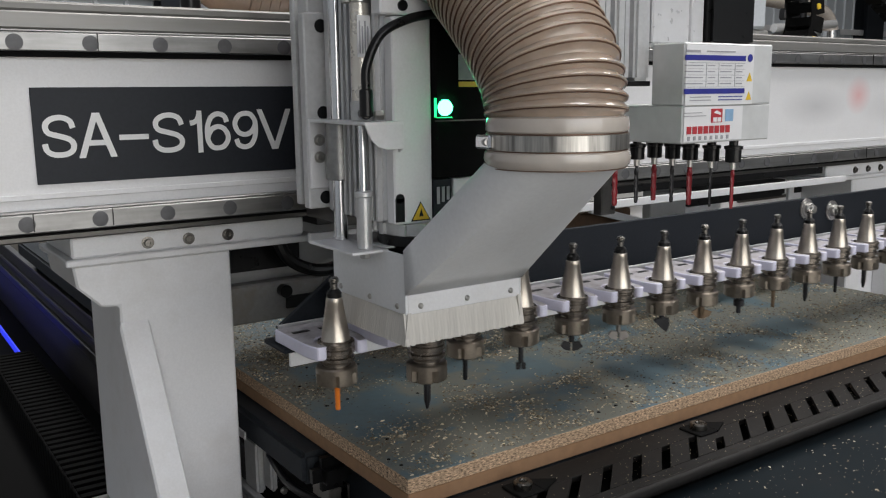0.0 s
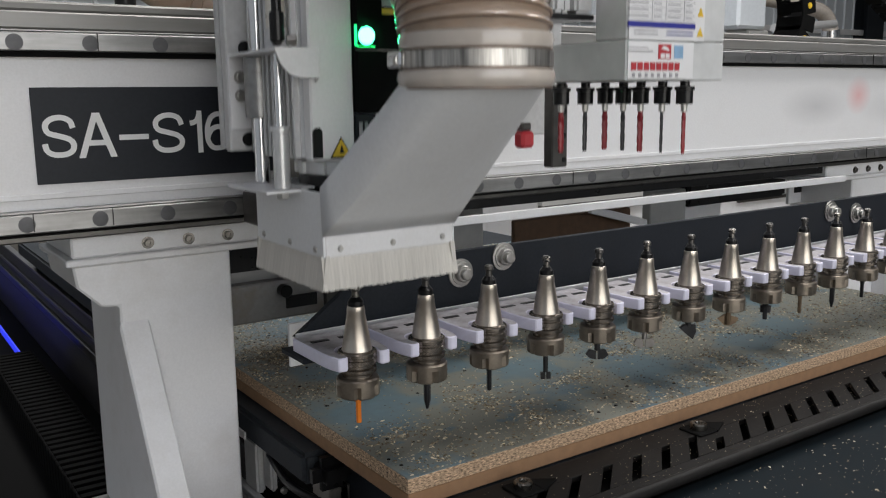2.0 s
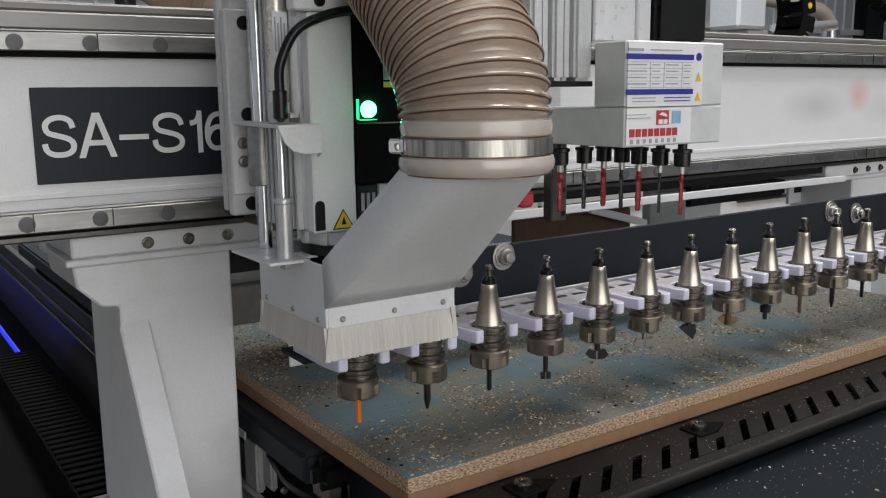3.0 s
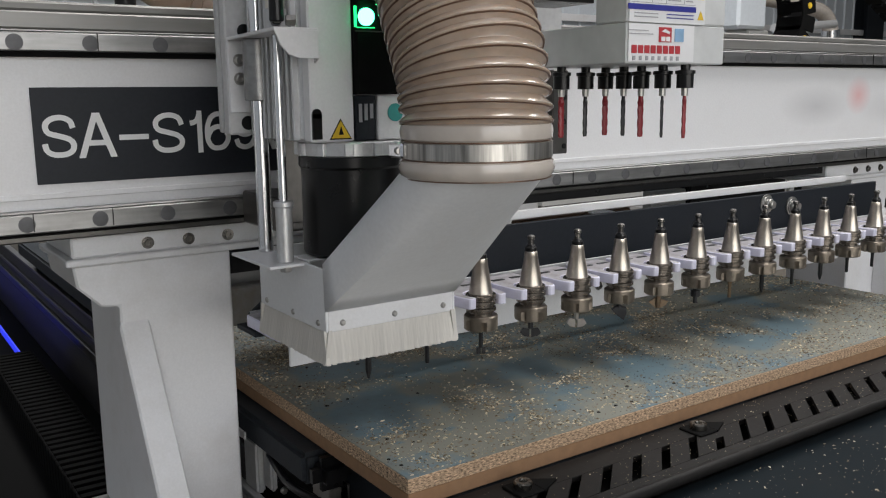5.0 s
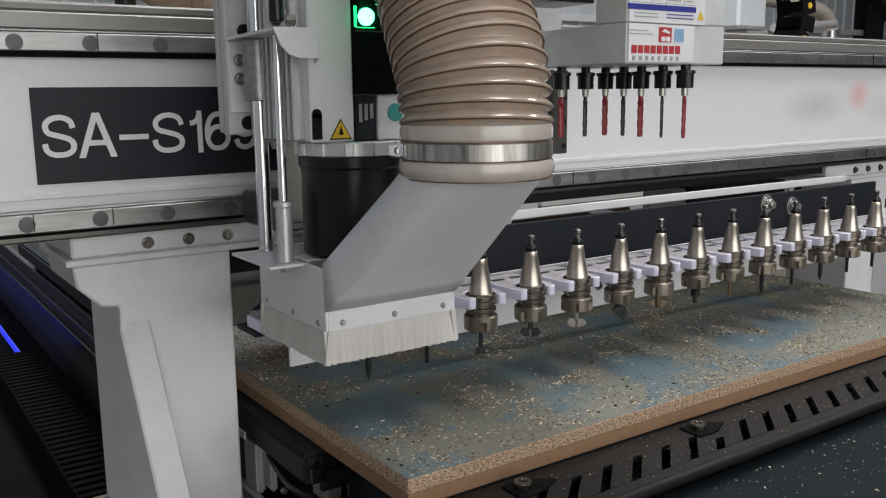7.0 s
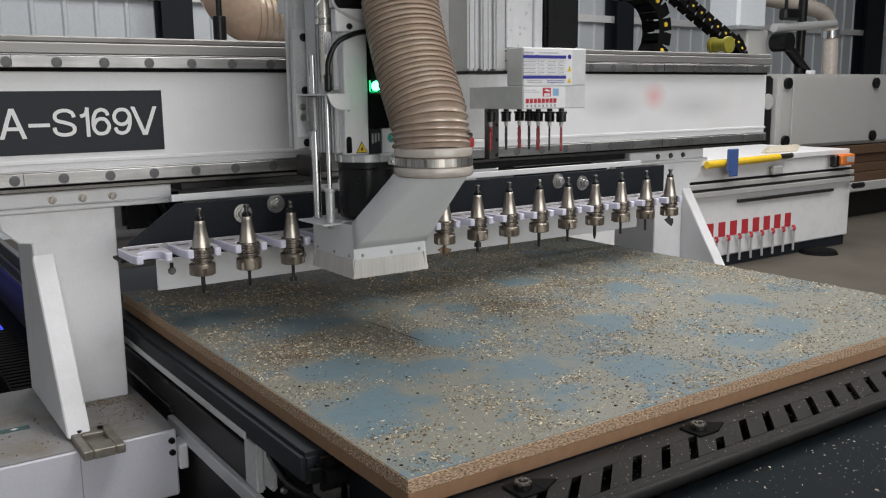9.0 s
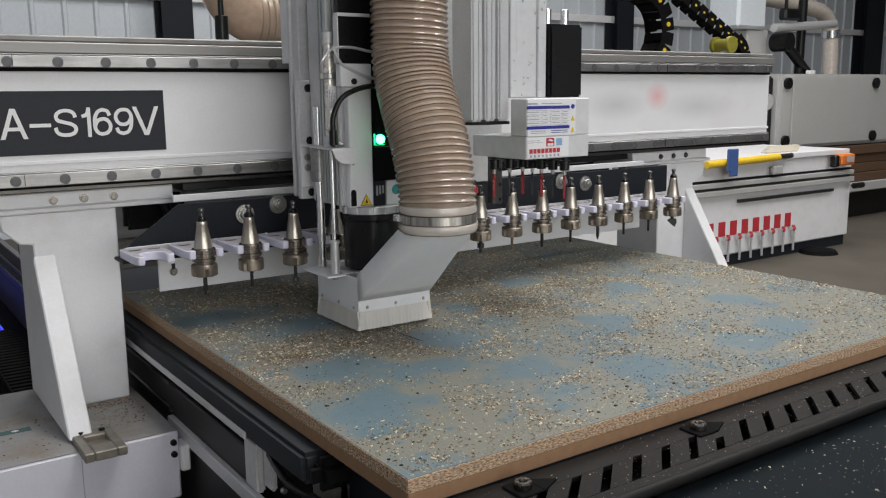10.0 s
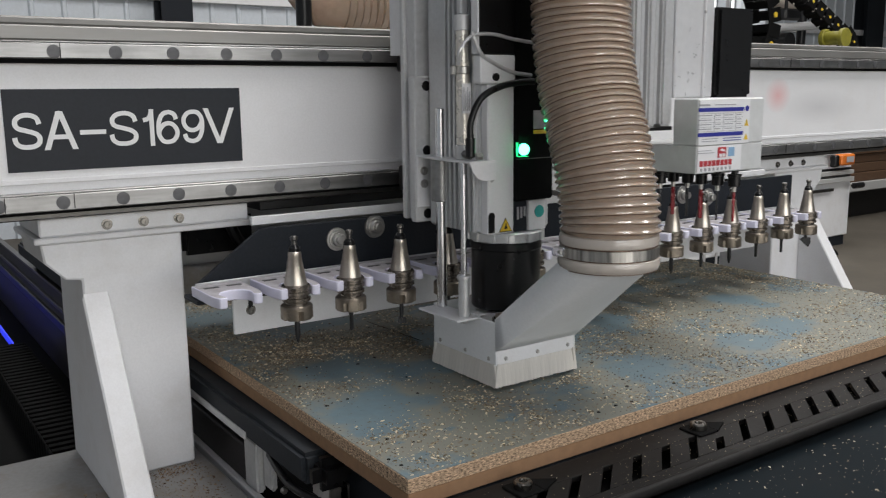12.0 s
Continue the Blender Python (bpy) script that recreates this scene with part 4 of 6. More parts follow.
    part("clevis", box((-0.042, 0.024, 0.662), (-0.028, 0.036, 0.95), 0.002), ALU, cyl)
    part("cylinder_label", box((-0.044, 0.0185, 0.512), (-0.027, 0.0195, 0.558), 0), PAPER, cyl, "white label with unreadable lines")
    for k in range(4):
        part("label_line", box((-0.042 + 0.0035 * k, 0.0178, 0.516), (-0.0405 + 0.0035 * k, 0.0184, 0.552 - 0.006 * (k % 2)), 0), GREY_PRINT, cyl)
    b = rod((-0.048, 0.030, 0.578), (-0.022, 0.030, 0.578), 0.004, 10)
    rod((-0.052, 0.030, 0.571), (-0.052, 0.030, 0.585), 0.005, 10, b)
    rod((-0.035, 0.030, 0.572), (-0.035, 0.030, 0.584), 0.0125, 16, b)
    part("flow_valve", b, ZINC, cyl)
    b = rod((-0.054, -0.015, 0.446), (-0.054, -0.015, 0.476), 0.0075, 14)
    rod((-0.054, -0.015, 0.449), (-0.038, 0.022, 0.449), 0.006, 12, b)
    part("elbow_fitting", b, BLACK, cyl)
    part("fitting_nut", rod((-0.046, -0.018, 0.4475), (-0.036, -0.022, 0.4475), 0.006, 6), ZINC, cyl)
    b = tube([(-0.054, -0.015, 0.474), (-0.052, -0.015, 0.5017), (-0.0346, -0.018, 0.5353), (-0.0019, -0.022, 0.5521), (0.0317, -0.027, 0.5588), (0.06, -0.03, 0.560)], 0.0052, 12, None, 40)
    part("air_hose", b, BLACK, ob, "black air hose bent in an arc")
    b = tube([(-0.068, -0.005, 0.585), (-0.070, -0.012, 0.606), (-0.049, -0.015, 0.6275), (-0.0127, -0.018, 0.6306), (0.025, -0.022, 0.624), (0.065, -0.026, 0.619)], 0.0028, 8, None, 40)
    part("air_line", b, ALU, ob, "clear thin air line")
    b = tube([(-0.049, -0.015, 0.633), (-0.0343, -0.016, 0.6026), (-0.015, -0.018, 0.5903), (0.02, -0.022, 0.575), (0.057, -0.026, 0.5693)], 0.0032, 8, None, 30)
    part("air_line", b, ALU, ob, "clear thin air line")
    # drill unit: extruded profile, motor, gear box, drills
    for x0, x1, d in ((0.236, 0.254, 0.0), (0.2545, 0.270, 0.007), (0.2705, 0.288, 0.0), (0.2885, 0.304, 0.007), (0.3045, 0.333, 0.0)):
        part("profile_slide", box((x0, -0.073 + d, 0.484), (x1, 0.0, 0.95), 0.004, None, 2), ALU, ob, "extruded aluminium slide profile")
    part("profile_end", box((0.234, -0.073, 0.477), (0.334, 0.0, 0.4835), 0.001), BLACK, ob)
    bright = mat("bright_anodised", (0.74, 0.74, 0.75), 0.3, 0.45, 0.04, 80)
    for x0, x1, d in ((0.3345, 0.352, 0.0), (0.3525, 0.410, 0.004), (0.4105, 0.434, 0.0)):
        part("slide_cover", box((x0, -0.073 + d, 0.531), (x1, 0.0, 0.95), 0.002), bright, ob, "bright anodised slide cover")
    part("drill_motor", box((0.437, -0.082, 0.531), (0.532, 0.0, 0.686), 0.005, None, 2), BLACK, ob, "black block motor")
    part("motor_plug", rod((0.455, -0.05, 0.686), (0.455, -0.05, 0.72), 0.009, 14), CHROME, ob)
    part("motor_plug", rod((0.505, -0.05, 0.686), (0.505, -0.05, 0.72), 0.009, 14), CHROME, ob)
    b = box((0.335, -0.126, 0.452), (0.512, -0.073, 0.530), 0.002)
    bxm = mat("machined_gearbox", (0.64, 0.65, 0.65), 0.42, 0.12, 0.06, 40, 0.05, 0.3, (0.45, 0.45, 0.44), 14)
    dr = part("drill_gearbox", b, bxm, ob, "machined aluminium drill gearbox")
    part("gearbox_base", box((0.335, -0.1255, 0.4045), (0.512, 0.06, 0.4515), 0.0015), bxm, dr)
    part("warning_label", box((0.337, -0.1275, 0.4525), (0.470, -0.1265, 0.527), 0), PAPER, dr, "white instruction sticker with blue bars")
    for z0, z1, x0, x1, mm in ((0.5175, 0.5205, 0.336, 0.362, GREY_PRINT), (0.5185, 0.5200, 0.375, 0.430, GREY_PRINT), (0.5080, 0.5145, 0.334, 0.452, BLUE), (0.4665, 0.4730, 0.334, 0.452, BLUE)):
        part("print_bar", box((x0, -0.1284, z0), (x1, -0.1277, z1), 0), mm, dr)
    for z in (0.5010, 0.4935, 0.4860, 0.4785):
        for x0, x1 in ((0.334, 0.372), (0.378, 0.395), (0.402, 0.428), (0.434, 0.450)):
            part("print_bar", box((x0, -0.1283, z), (x1 - 0.004, -0.1277, z + 0.0014), 0), GREY_PRINT, dr)
    for z in (0.5050, 0.4975, 0.4900, 0.4825, 0.4750):
        part("table_line", box((0.340, -0.1282, z - 0.0003), (0.451, -0.1277, z + 0.0002), 0), GREY_PRINT, dr)
    for x in (0.3745, 0.3985, 0.4310):
        part("table_line", box((x, -0.1281, 0.4755), (x + 0.0005, -0.1277, 0.5045), 0), GREY_PRINT, dr)
    for z in (0.4620, 0.4580):
        part("print_bar", box((0.345, -0.1283, z), (0.385, -0.1277, z + 0.0012), 0), GREY_PRINT, dr)
        part("print_bar", box((0.400, -0.1283, z), (0.448, -0.1277, z + 0.0012), 0), BLUE, dr)
    for z, mm in ((0.512, BLUE), (0.487, YELLOW), (0.463, YELLOW)):
        part("pictogram", prism([(0.456, -0.1277, z - 0.005), (0.467, -0.1277, z - 0.005), (0.4615, -0.1277, z + 0.006)], (0, -0.0006, 0)) if mm is YELLOW else lathe([(0.005, 0), (0.005, 0.0006)], 14, None, pose(0.4615, -0.1277, z, 90)), mm, dr)
    part("lower_label", box((0.337, -0.1270, 0.407), (0.452, -0.1260, 0.4505), 0), PAPER, dr, "white sticker with red drill marks")
    for k in range(8):
        x = 0.342 + k * 0.0108
        part("red_mark", box((x, -0.1278, 0.4165), (x + 0.0085, -0.1272, 0.4260), 0), RED_FLAT, dr)
        part("red_mark", box((x + 0.002, -0.1278, 0.4085), (x + 0.0065, -0.1272, 0.4135), 0), GREY_PRINT, dr)
    part("red_mark", box((0.388, -0.1278, 0.4300), (0.410, -0.1272, 0.4475), 0), RED_FLAT, dr)
    part("red_mark_sign", box((0.3915, -0.1284, 0.4310), (0.3985, -0.1279, 0.4365), 0), PAPER, dr)
    part("red_mark_sign", box((0.4000, -0.1284, 0.4310), (0.4070, -0.1279, 0.4365), 0), PAPER, dr)
    part("red_mark_sign", prism([(0.3920, -0.1279, 0.4425), (0.4060, -0.1279, 0.4395), (0.4060, -0.1279, 0.4425), (0.3980, -0.1279, 0.4455)], (0, -0.0005, 0)), PAPER, dr)
    part("book_mark", box((0.416, -0.1278, 0.4310), (0.432, -0.1272, 0.4465), 0), mat("pale_blue_print", (0.25, 0.42, 0.62), 0.5), dr)
    for k in range(2):
        part("print_bar", box((0.337, -0.1278, 0.4385 + 0.004 * k), (0.378 - 0.008 * k, -0.1272, 0.4395 + 0.004 * k), 0), GREY_PRINT, dr)
    chuck = mesh_of("chuck", lathe([(0.0096, -0.0205), (0.0106, -0.0200), (0.0106, -0.0035), (0.0125, -0.0030), (0.0125, 0.0012), (0.006, 0.002), (0.006, 0.0085)], 16), BLACK)
    shank = mesh_of("shank", lathe([(0.0042, -0.030), (0.0045, -0.020)], 10), ZINC)

    def drill(r, mm, n):
        b = bmesh.new()
        rings = []
        for k in range(n):
            z = -0.028 - k * 0.055 / (n - 1)
            s = (0.62 if k < 2 else 0.90 + 0.10 * math.sin(k * 1.9)) if k < n - 1 else 0.72
            rings.append([b.verts.new((r * s * math.cos(a + k * 0.5), r * (0.62 if k > 2 else 1.0) * s * math.sin(a + k * 0.5), z)) for a in np.linspace(0, 2 * math.pi, 8, endpoint=False)])
        for lo, hi in zip(rings, rings[1:]):
            for k in range(8):
                b.faces.new((hi[k], hi[(k + 1) % 8], lo[(k + 1) % 8], lo[k])).smooth = True
        b.faces.new(rings[0])
        b.faces.new(rings[-1][::-1])
        bmesh.ops.recalc_face_normals(b, faces=b.faces)
        return mesh_of("drill", b, mm)

    red, black = drill(0.0052, RED, 12), drill(0.0040, BIT, 12)
    red_slim, black_slim = drill(0.0036, RED, 14), drill(0.0028, BIT, 12)
    row = [red, black, red, black, red, black_slim, red_slim]
    for k in range(7):
        at = Vector((*DRILLS[k], 0.396))
        c = shared("chuck", chuck, ob, at, "black drill chuck")
        for nm, me in (("shank", shank), ("drill", row[k])):
            d = new(nm, me)
            d.parent = c
    part("spare_drill", box((0.297, 0.016, 0.3205), (0.319, 0.036, 0.3425), 0.004), RED_FLAT, ob, "red plastic limit switch")
    b = box((0.414, 0.090, 0.284), (0.444, 0.110, 0.404), 0.002)
    st = part("stop_bracket", b, STEEL_DARK, ob)
    for z in (0.295, 0.330, 0.365):
        part("hole", lathe([(0.004, 0), (0.004, 0.001)], 10, None, pose(0.436, 0.0898, z, 90)), BLACK, st)
    part("switch_arm", box((0.300, 0.02, 0.3430), (0.316, 0.20, 0.353), 0.002), STEEL_DARK, ob)
    return ob


def carriage():
    """The plate that slides along the two rails; the head rises and sinks on it."""
    ob = thing("gantry_carriage", (0.14, 0.25, 0.42), "dark steel carriage sliding on the gantry rails", "carriage")
    part("carriage_plate", box((0.05, 0.2125, 0.300), (0.225, 0.235, 0.565), 0.002), STEEL_DARK, ob)
    for x in (0.05, 0.14):
        for z in (0.309, 0.5365):
            part("bearing_block", box((x, 0.2355, z - 0.024), (x + 0.082, 0.3645, z + 0.024), 0.003), STEEL_DARK, ob)
    return ob


CARRIAGE = carriage()
DRILLS = [(0.352, 0.004), (0.397, 0.006), (0.440, 0.012), (0.442, -0.020), (0.440, -0.053), (0.444, -0.086), (0.450, -0.117)]
HEAD = head()


def hood():
    ob = thing("dust_hood", (0.065, 0.05, 0.181), "white sheet metal dust hood with a bristle skirt", "dust hood")
    x0, x1, y0, y1, z0, z1 = -0.021, 0.150, -0.036, 0.140, 0.2195, 0.290
    t = 0.003
    part("side_panel", box((x0, y0, z0), (x0 + t, y1, z1), 0.0008), HOODW, ob)
    part("side_panel", box((x1 - t, y0, z0), (x1, y1, z1), 0.0008), HOODW, ob)
    part("back_panel", box((x0 + t, y1 - t, z0), (x1 - t, y1, z1), 0.0008), HOODW, ob)
    part("front_lip", box((x0 + t, y0, z0), (x1 - t, y0 + t, z0 + 0.0245), 0.0008), WHITE, ob)
    # chute: from the front opening up to the round outlet
    n = 48
    C, R = Vector((0.065, -0.194, 0.404)), 0.069
    b = bmesh.new()
    low, high = [], []
    quad = [Vector((x0, y0, z0 + 0.024)), Vector((x1, y0, z0 + 0.024)), Vector((x1, y0 + 0.002, z1 + 0.005)), Vector((x0, y0 + 0.002, z1 + 0.005))]
    for k in range(n):
        s = k / n * 4
        e = int(s)
        low.append(quad[e].lerp(quad[(e + 1) % 4], s - e))
        a = math.radians(225) + 2 * math.pi * k / n
        high.append(C + Vector((R * math.cos(a), R * math.sin(a), 0)))
    rings = []
    for j in range(9):
        f = j / 8
        rings.append([b.verts.new(p.lerp(q, f)) for p, q in zip(low, high)])
    rings.append([b.verts.new(q + Vector((0, 0, 0.022))) for q in high])
    for lo, hi in zip(rings, rings[1:]):
        for k in range(n):
            f = b.faces.new((lo[k], lo[(k + 1) % n], hi[(k + 1) % n], hi[k]))
            f.smooth = True
    bmesh.ops.recalc_face_normals(b, faces=b.faces)
    ch = part("chute", b, HOODW, ob, "slanted sheet chute rising to a round outlet")
    so = ch.modifiers.new("thick", "SOLIDIFY")
    so.thickness, so.offset = 0.0016, 0
    # screws
    screw = mesh_of("screw", lathe([(0.0036, 0), (0.0034, 0.0012), (0.0022, 0.0022)], 12, None, pose(0, 0, 0, 90)), ZINC)
    for x in (-0.0005, 0.066, 0.133):
        shared("screw", screw, ob, (x, y0, 0.2285))
    side = mesh_of("screw", lathe([(0.0036, 0), (0.0034, 0.0012), (0.0022, 0.0022)], 12, None, pose(0, 0, 0, 0, -90)), ZINC)
    for y in (-0.018, 0.046, 0.120):
        shared("screw", side, ob, (x0, y, 0.2275))
    # bristle skirt: tufts that can be told apart, a little ragged
    rng = random.Random(4)
    tufts = []
    for kind in range(4):
        b = bmesh.new()
        for k in range(9):
            x = -0.0050 + 0.00125 * k
            h = 0.0385 - 0.0022 * rng.random()
            lean, th = 0.0008 * (rng.random() - 0.4), 0.0022
            v = [b.verts.new(p) for p in ((x - 0.0008, -th, 0), (x + 0.0008, -th, 0), (x + 0.0008, th, 0), (x - 0.0008, th, 0), (x - 0.0009 + lean, -th - 0.0060, -h), (x + 0.0009 + lean, -th - 0.0060, -h), (x + 0.0008 + lean, th - 0.0045, -h), (x - 0.0008 + lean, th - 0.0045, -h))]
            for f in ((0, 1, 5, 4), (1, 2, 6, 5), (2, 3, 7, 6), (3, 0, 4, 7), (4, 5, 6, 7)):
                b.faces.new([v[i] for i in f])
        bmesh.ops.recalc_face_normals(b, faces=b.faces)
        tufts.append(mesh_of("tuft", b, BRUSH))
    k = 0
    sides = (((x0 + 0.004, y0 + 0.0045), (x1 - 0.004, y0 + 0.0045), 0), ((x0 + 0.0045, y1 - 0.004), (x0 + 0.0045, y0 + 0.004), -90), ((x1 - 0.0045, y0 + 0.004), (x1 - 0.0045, y1 - 0.004), 90), ((x1 - 0.004, y1 - 0.0045), (x0 + 0.004, y1 - 0.0045), 180))
    skirt = part("bristle_band", box((x0 + 0.004, y0 + 0.0035, z0 + 0.001), (x1 - 0.004, y0 + 0.0060, z0 + 0.008), 0), BRUSH, ob, "pale bristle skirt")
    for (ax, ay), (bx, by), turn in sides:
        L = math.hypot(bx - ax, by - ay)
        m = int(L / 0.0088)
        for i in range(m + 1):
            f = i / m
            t_ob = new("tuft", tufts[k % 4])
            t_ob.parent = skirt
            t_ob.location = Vector((ax + (bx - ax) * f, ay + (by - ay) * f, z0 + 0.002)) - base_of(ob)
            t_ob.rotation_euler = (0, radians(rng.uniform(-1.2, 1.2)), radians(turn))
            k += 1
    # lifting bracket, guide shaft, push rod
    b = box((-0.062, 0.012, 0.2865), (-0.014, 0.125, 0.2900), 0.0008)
    box((-0.017, 0.012, 0.2905), (x1 - 0.01, 0.05, 0.2925), 0.0006, b)
    brk = part("lift_bracket", b, WHITE, ob, "white folded lift bracket")
    part("fold", box((-0.0165, 0.010, 0.2725), (-0.0140, 0.0118, 0.2900), 0.0004), WHITE, brk)
    part("guide_shaft", rod((-0.0245, 0.108, 0.290), (-0.0245, 0.108, 0.625), 0.0088, 20), CHROME, ob, "chrome guide shaft")
    part("push_rod", rod((-0.035, 0.030, 0.355), (-0.035, 0.030, 0.575), 0.0048, 16), CHROME, ob, "slim chrome push rod")
    b = rod((-0.035, 0.030, 0.290), (-0.035, 0.030, 0.356), 0.0092, 18)
    rod((-0.035, 0.030, 0.352), (-0.035, 0.030, 0.359), 0.0115, 18, b)
    part("rod_sleeve", b, ALU, ob)
    part("sleeve_nut", rod((-0.035, 0.030, 0.279), (-0.035, 0.030, 0.2863), 0.007, 6), ZINC, ob)
    return ob


HOOD = hood()

# ---------------------------------------------------------------- suction hose in rigid rings
HX = 0.065
SHORT = [(-0.194, 0.405), (-0.193, 0.440), (-0.184, 0.487), (-0.150, 0.5335), (-0.112, 0.572), (-0.066, 0.615), (-0.034, 0.670), (-0.028, 0.735), (-0.050, 0.800), (-0.080, 0.850), (-0.105, 0.93), (-0.115, 1.02)]
LEVELS = (0.2995, 0.345, 0.395, 0.46, 0.53, 0.60, 0.67, 0.74, 0.80, 0.85, 0.93, 1.02)


def drawn(*ys):
    """The hose drawn out: its y at each of the levels above the hood's outlet."""
    return list(zip(ys, LEVELS))


LONG = drawn(-0.194, -0.194, -0.186, -0.158, -0.134, -0.116, -0.103, -0.092, -0.084, -0.080, -0.085, -0.095)
BACK = drawn(-0.194, -0.188, -0.179, -0.146, -0.115, -0.090, -0.080, -0.078, -0.078, -0.080, -0.085, -0.095)
LOWERED = drawn(-0.194, -0.187, -0.176, -0.146, -0.109, -0.0915, -0.090, -0.094, -0.098, -0.100, -0.100, -0.100)
STARTED = drawn(-0.194, -0.198, -0.192, -0.181, -0.148, -0.121, -0.117, -0.115, -0.113, -0.112, -0.110, -0.110)
CARRIED = drawn(-0.194, -0.196, -0.192, -0.167, -0.134, -0.116, -0.119, -0.130, -0.138, -0.140, -0.142, -0.142)
CALM = drawn(-0.194, -0.196, -0.190, -0.174, -0.150, -0.1335, -0.126, -0.122, -0.120, -0.120, -0.120, -0.120)
# seconds, shape and the rings' distance along the hose
SHAPES = [(0.0, SHORT, 0.0098), (4.6, SHORT, 0.0098), (5.0, LONG, 0.0121), (7.3, LONG, 0.0121), (8.5, BACK, 0.0110), (9.0, BACK, 0.0110), (9.5, LOWERED, 0.0110), (9.85, LOWERED, 0.0110), (10.1, STARTED, 0.0110), (11.0, CARRIED, 0.0110), (12.0, CALM, 0.0110)]


def curve_at(points, s):
    p = [Vector((HX, y, z)) for y, z in points]
    p = [2 * p[0] - p[1]] + p + [2 * p[-1] - p[-2]]
    path = []
    for i in range(1, len(p) - 2):
        a, b, c, d = p[i - 1:i + 3]
        for k in range(20):
            t = k / 20
            path.append(0.5 * (2 * b + (c - a) * t + (2 * a - 5 * b + 4 * c - d) * t * t + (3 * b - a - 3 * c + d) * t ** 3))
    path.append(p[-2])
    run = [0.0]
    for a, b in zip(path, path[1:]):
        run.append(run[-1] + (b - a).length)
    s = min(s, run[-1] - 1e-6)
    i = max(k for k in range(len(run) - 1) if run[k] <= s + 1e-9)
    q = path[i].lerp(path[i + 1], (s - run[i]) / (run[i + 1] - run[i]))
    d = path[min(i + 3, len(path) - 1)] - path[max(i - 2, 0)]
    return q, d.normalized()


def ring_pose(i, t, wobble):
    """Pose of ring i, counted from the hood, at t seconds."""
    k = max(n for n in range(len(SHAPES) - 1) if SHAPES[n][0] <= t)
    (t0, a, p0), (t1, b, p1) = SHAPES[k:k + 2]
    f = min(1.0, (t - t0) / (t1 - t0))
    pts = [((1 - f) * y0 + f * y1, (1 - f) * z0 + f * z1) for (y0, z0), (y1, z1) in zip(a, b)]
    q, d = curve_at(pts, 0.046 + i * ((1 - f) * p0 + f * p1))
    ang = math.degrees(math.atan2(-d.y, d.z))
    return pose(q.x, q.y, q.z, ang + wobble[0], wobble[1], 0)


RINGS = 60


def hose():
    ob = thing("suction_hose", (0, 0, 0), "ribbed tan transparent suction hose with copper wire", "hose")
    h = 0.0100
    prof = [(0.0650, -h), (0.0668, -h * 0.60), (0.0706, -h * 0.28), (0.0730, -h * 0.08), (0.0735, h * 0.05), (0.0722, h * 0.24), (0.0680, h * 0.58), (0.0650, h)]
    b = bmesh.new()
    seg = 44
    for pr, flip in ((prof, False), ([(r - 0.0018, z) for r, z in prof], True)):
        rg = [[b.verts.new((r * math.cos(2 * math.pi * k / seg), r * math.sin(2 * math.pi * k / seg), z)) for k in range(seg)] for r, z in pr]
        for lo, hi in zip(rg, rg[1:]):
            for k in range(seg):
                q = (lo[k], lo[(k + 1) % seg], hi[(k + 1) % seg], hi[k])
                b.faces.new(q[::-1] if flip else q).smooth = True
    me = mesh_of("hose_ring", b, HOSE)
    w = bmesh.new()
    lathe([(0.0712, -0.0024), (0.0724, -0.0022), (0.0729, -0.0015), (0.0726, -0.0011)], seg, w)
    bmesh.ops.delete(w, geom=[f for f in w.faces if len(f.verts) > 4], context="FACES")
    wire = mesh_of("wire", w, WIRE)
    rings = []
    rng = random.Random(9)
    for i in range(RINGS):
        r = new("hose_ring", me)
        r.parent = ob
        c = new("wire", wire)
        c.parent = r
        rings.append((r, i, (rng.uniform(-1.2, 1.2), 3.2 + rng.uniform(-0.8, 0.8))))
    return ob, rings


HOSE_OB, HOSE_RINGS = hose()


def cuff():
    """The hose's plain end with its band clamp, on the hood."""
    c = (0.065, -0.194, 0.0)
    b = lathe([(0.0700, 0.3960), (0.0735, 0.4000), (0.0748, 0.4060), (0.0735, 0.4120), (0.0705, 0.4140), (0.0700, 0.4310), (0.0722, 0.4330), (0.0730, 0.4400), (0.0715, 0.4460), (0.0660, 0.4480)], 48, None, pose(*c))
    cf = part("hose_cuff", b, HOSE_END, HOOD, "clear tan hose cuff")
    b = lathe([(0.0715, 0.4150), (0.0726, 0.4152), (0.0726, 0.4298), (0.0715, 0.4300)], 48, None, pose(*c))
    cl = part("band_clamp", b, CLAMP, HOOD, "shiny steel band clamp")
    for z in (0.3965, 0.4140, 0.4310):
        part("cuff_wire", lathe([(0.0700, z - 0.0008), (0.0716, z - 0.0004), (0.0716, z + 0.0004), (0.0700, z + 0.0008)], 48, None, pose(*c)), WIRE, cf)
    a = math.radians(158)
    at = Vector((c[0] + 0.0755 * math.cos(a), c[1] + 0.0755 * math.sin(a), 0.4225))
    d = Vector((-math.sin(a), math.cos(a), 0))
    b = rod(at - d * 0.011, at + d * 0.009, 0.0042, 14)
    rod(at - d * 0.015, at - d * 0.011, 0.0062, 6, b)
    part("clamp_screw", b, ZINC, cl)
    part("clamp_housing", box((at.x - 0.004, at.y - 0.012, 0.4155), (at.x + 0.012, at.y + 0.012, 0.4295), 0.002), CHROME, cl)


cuff()


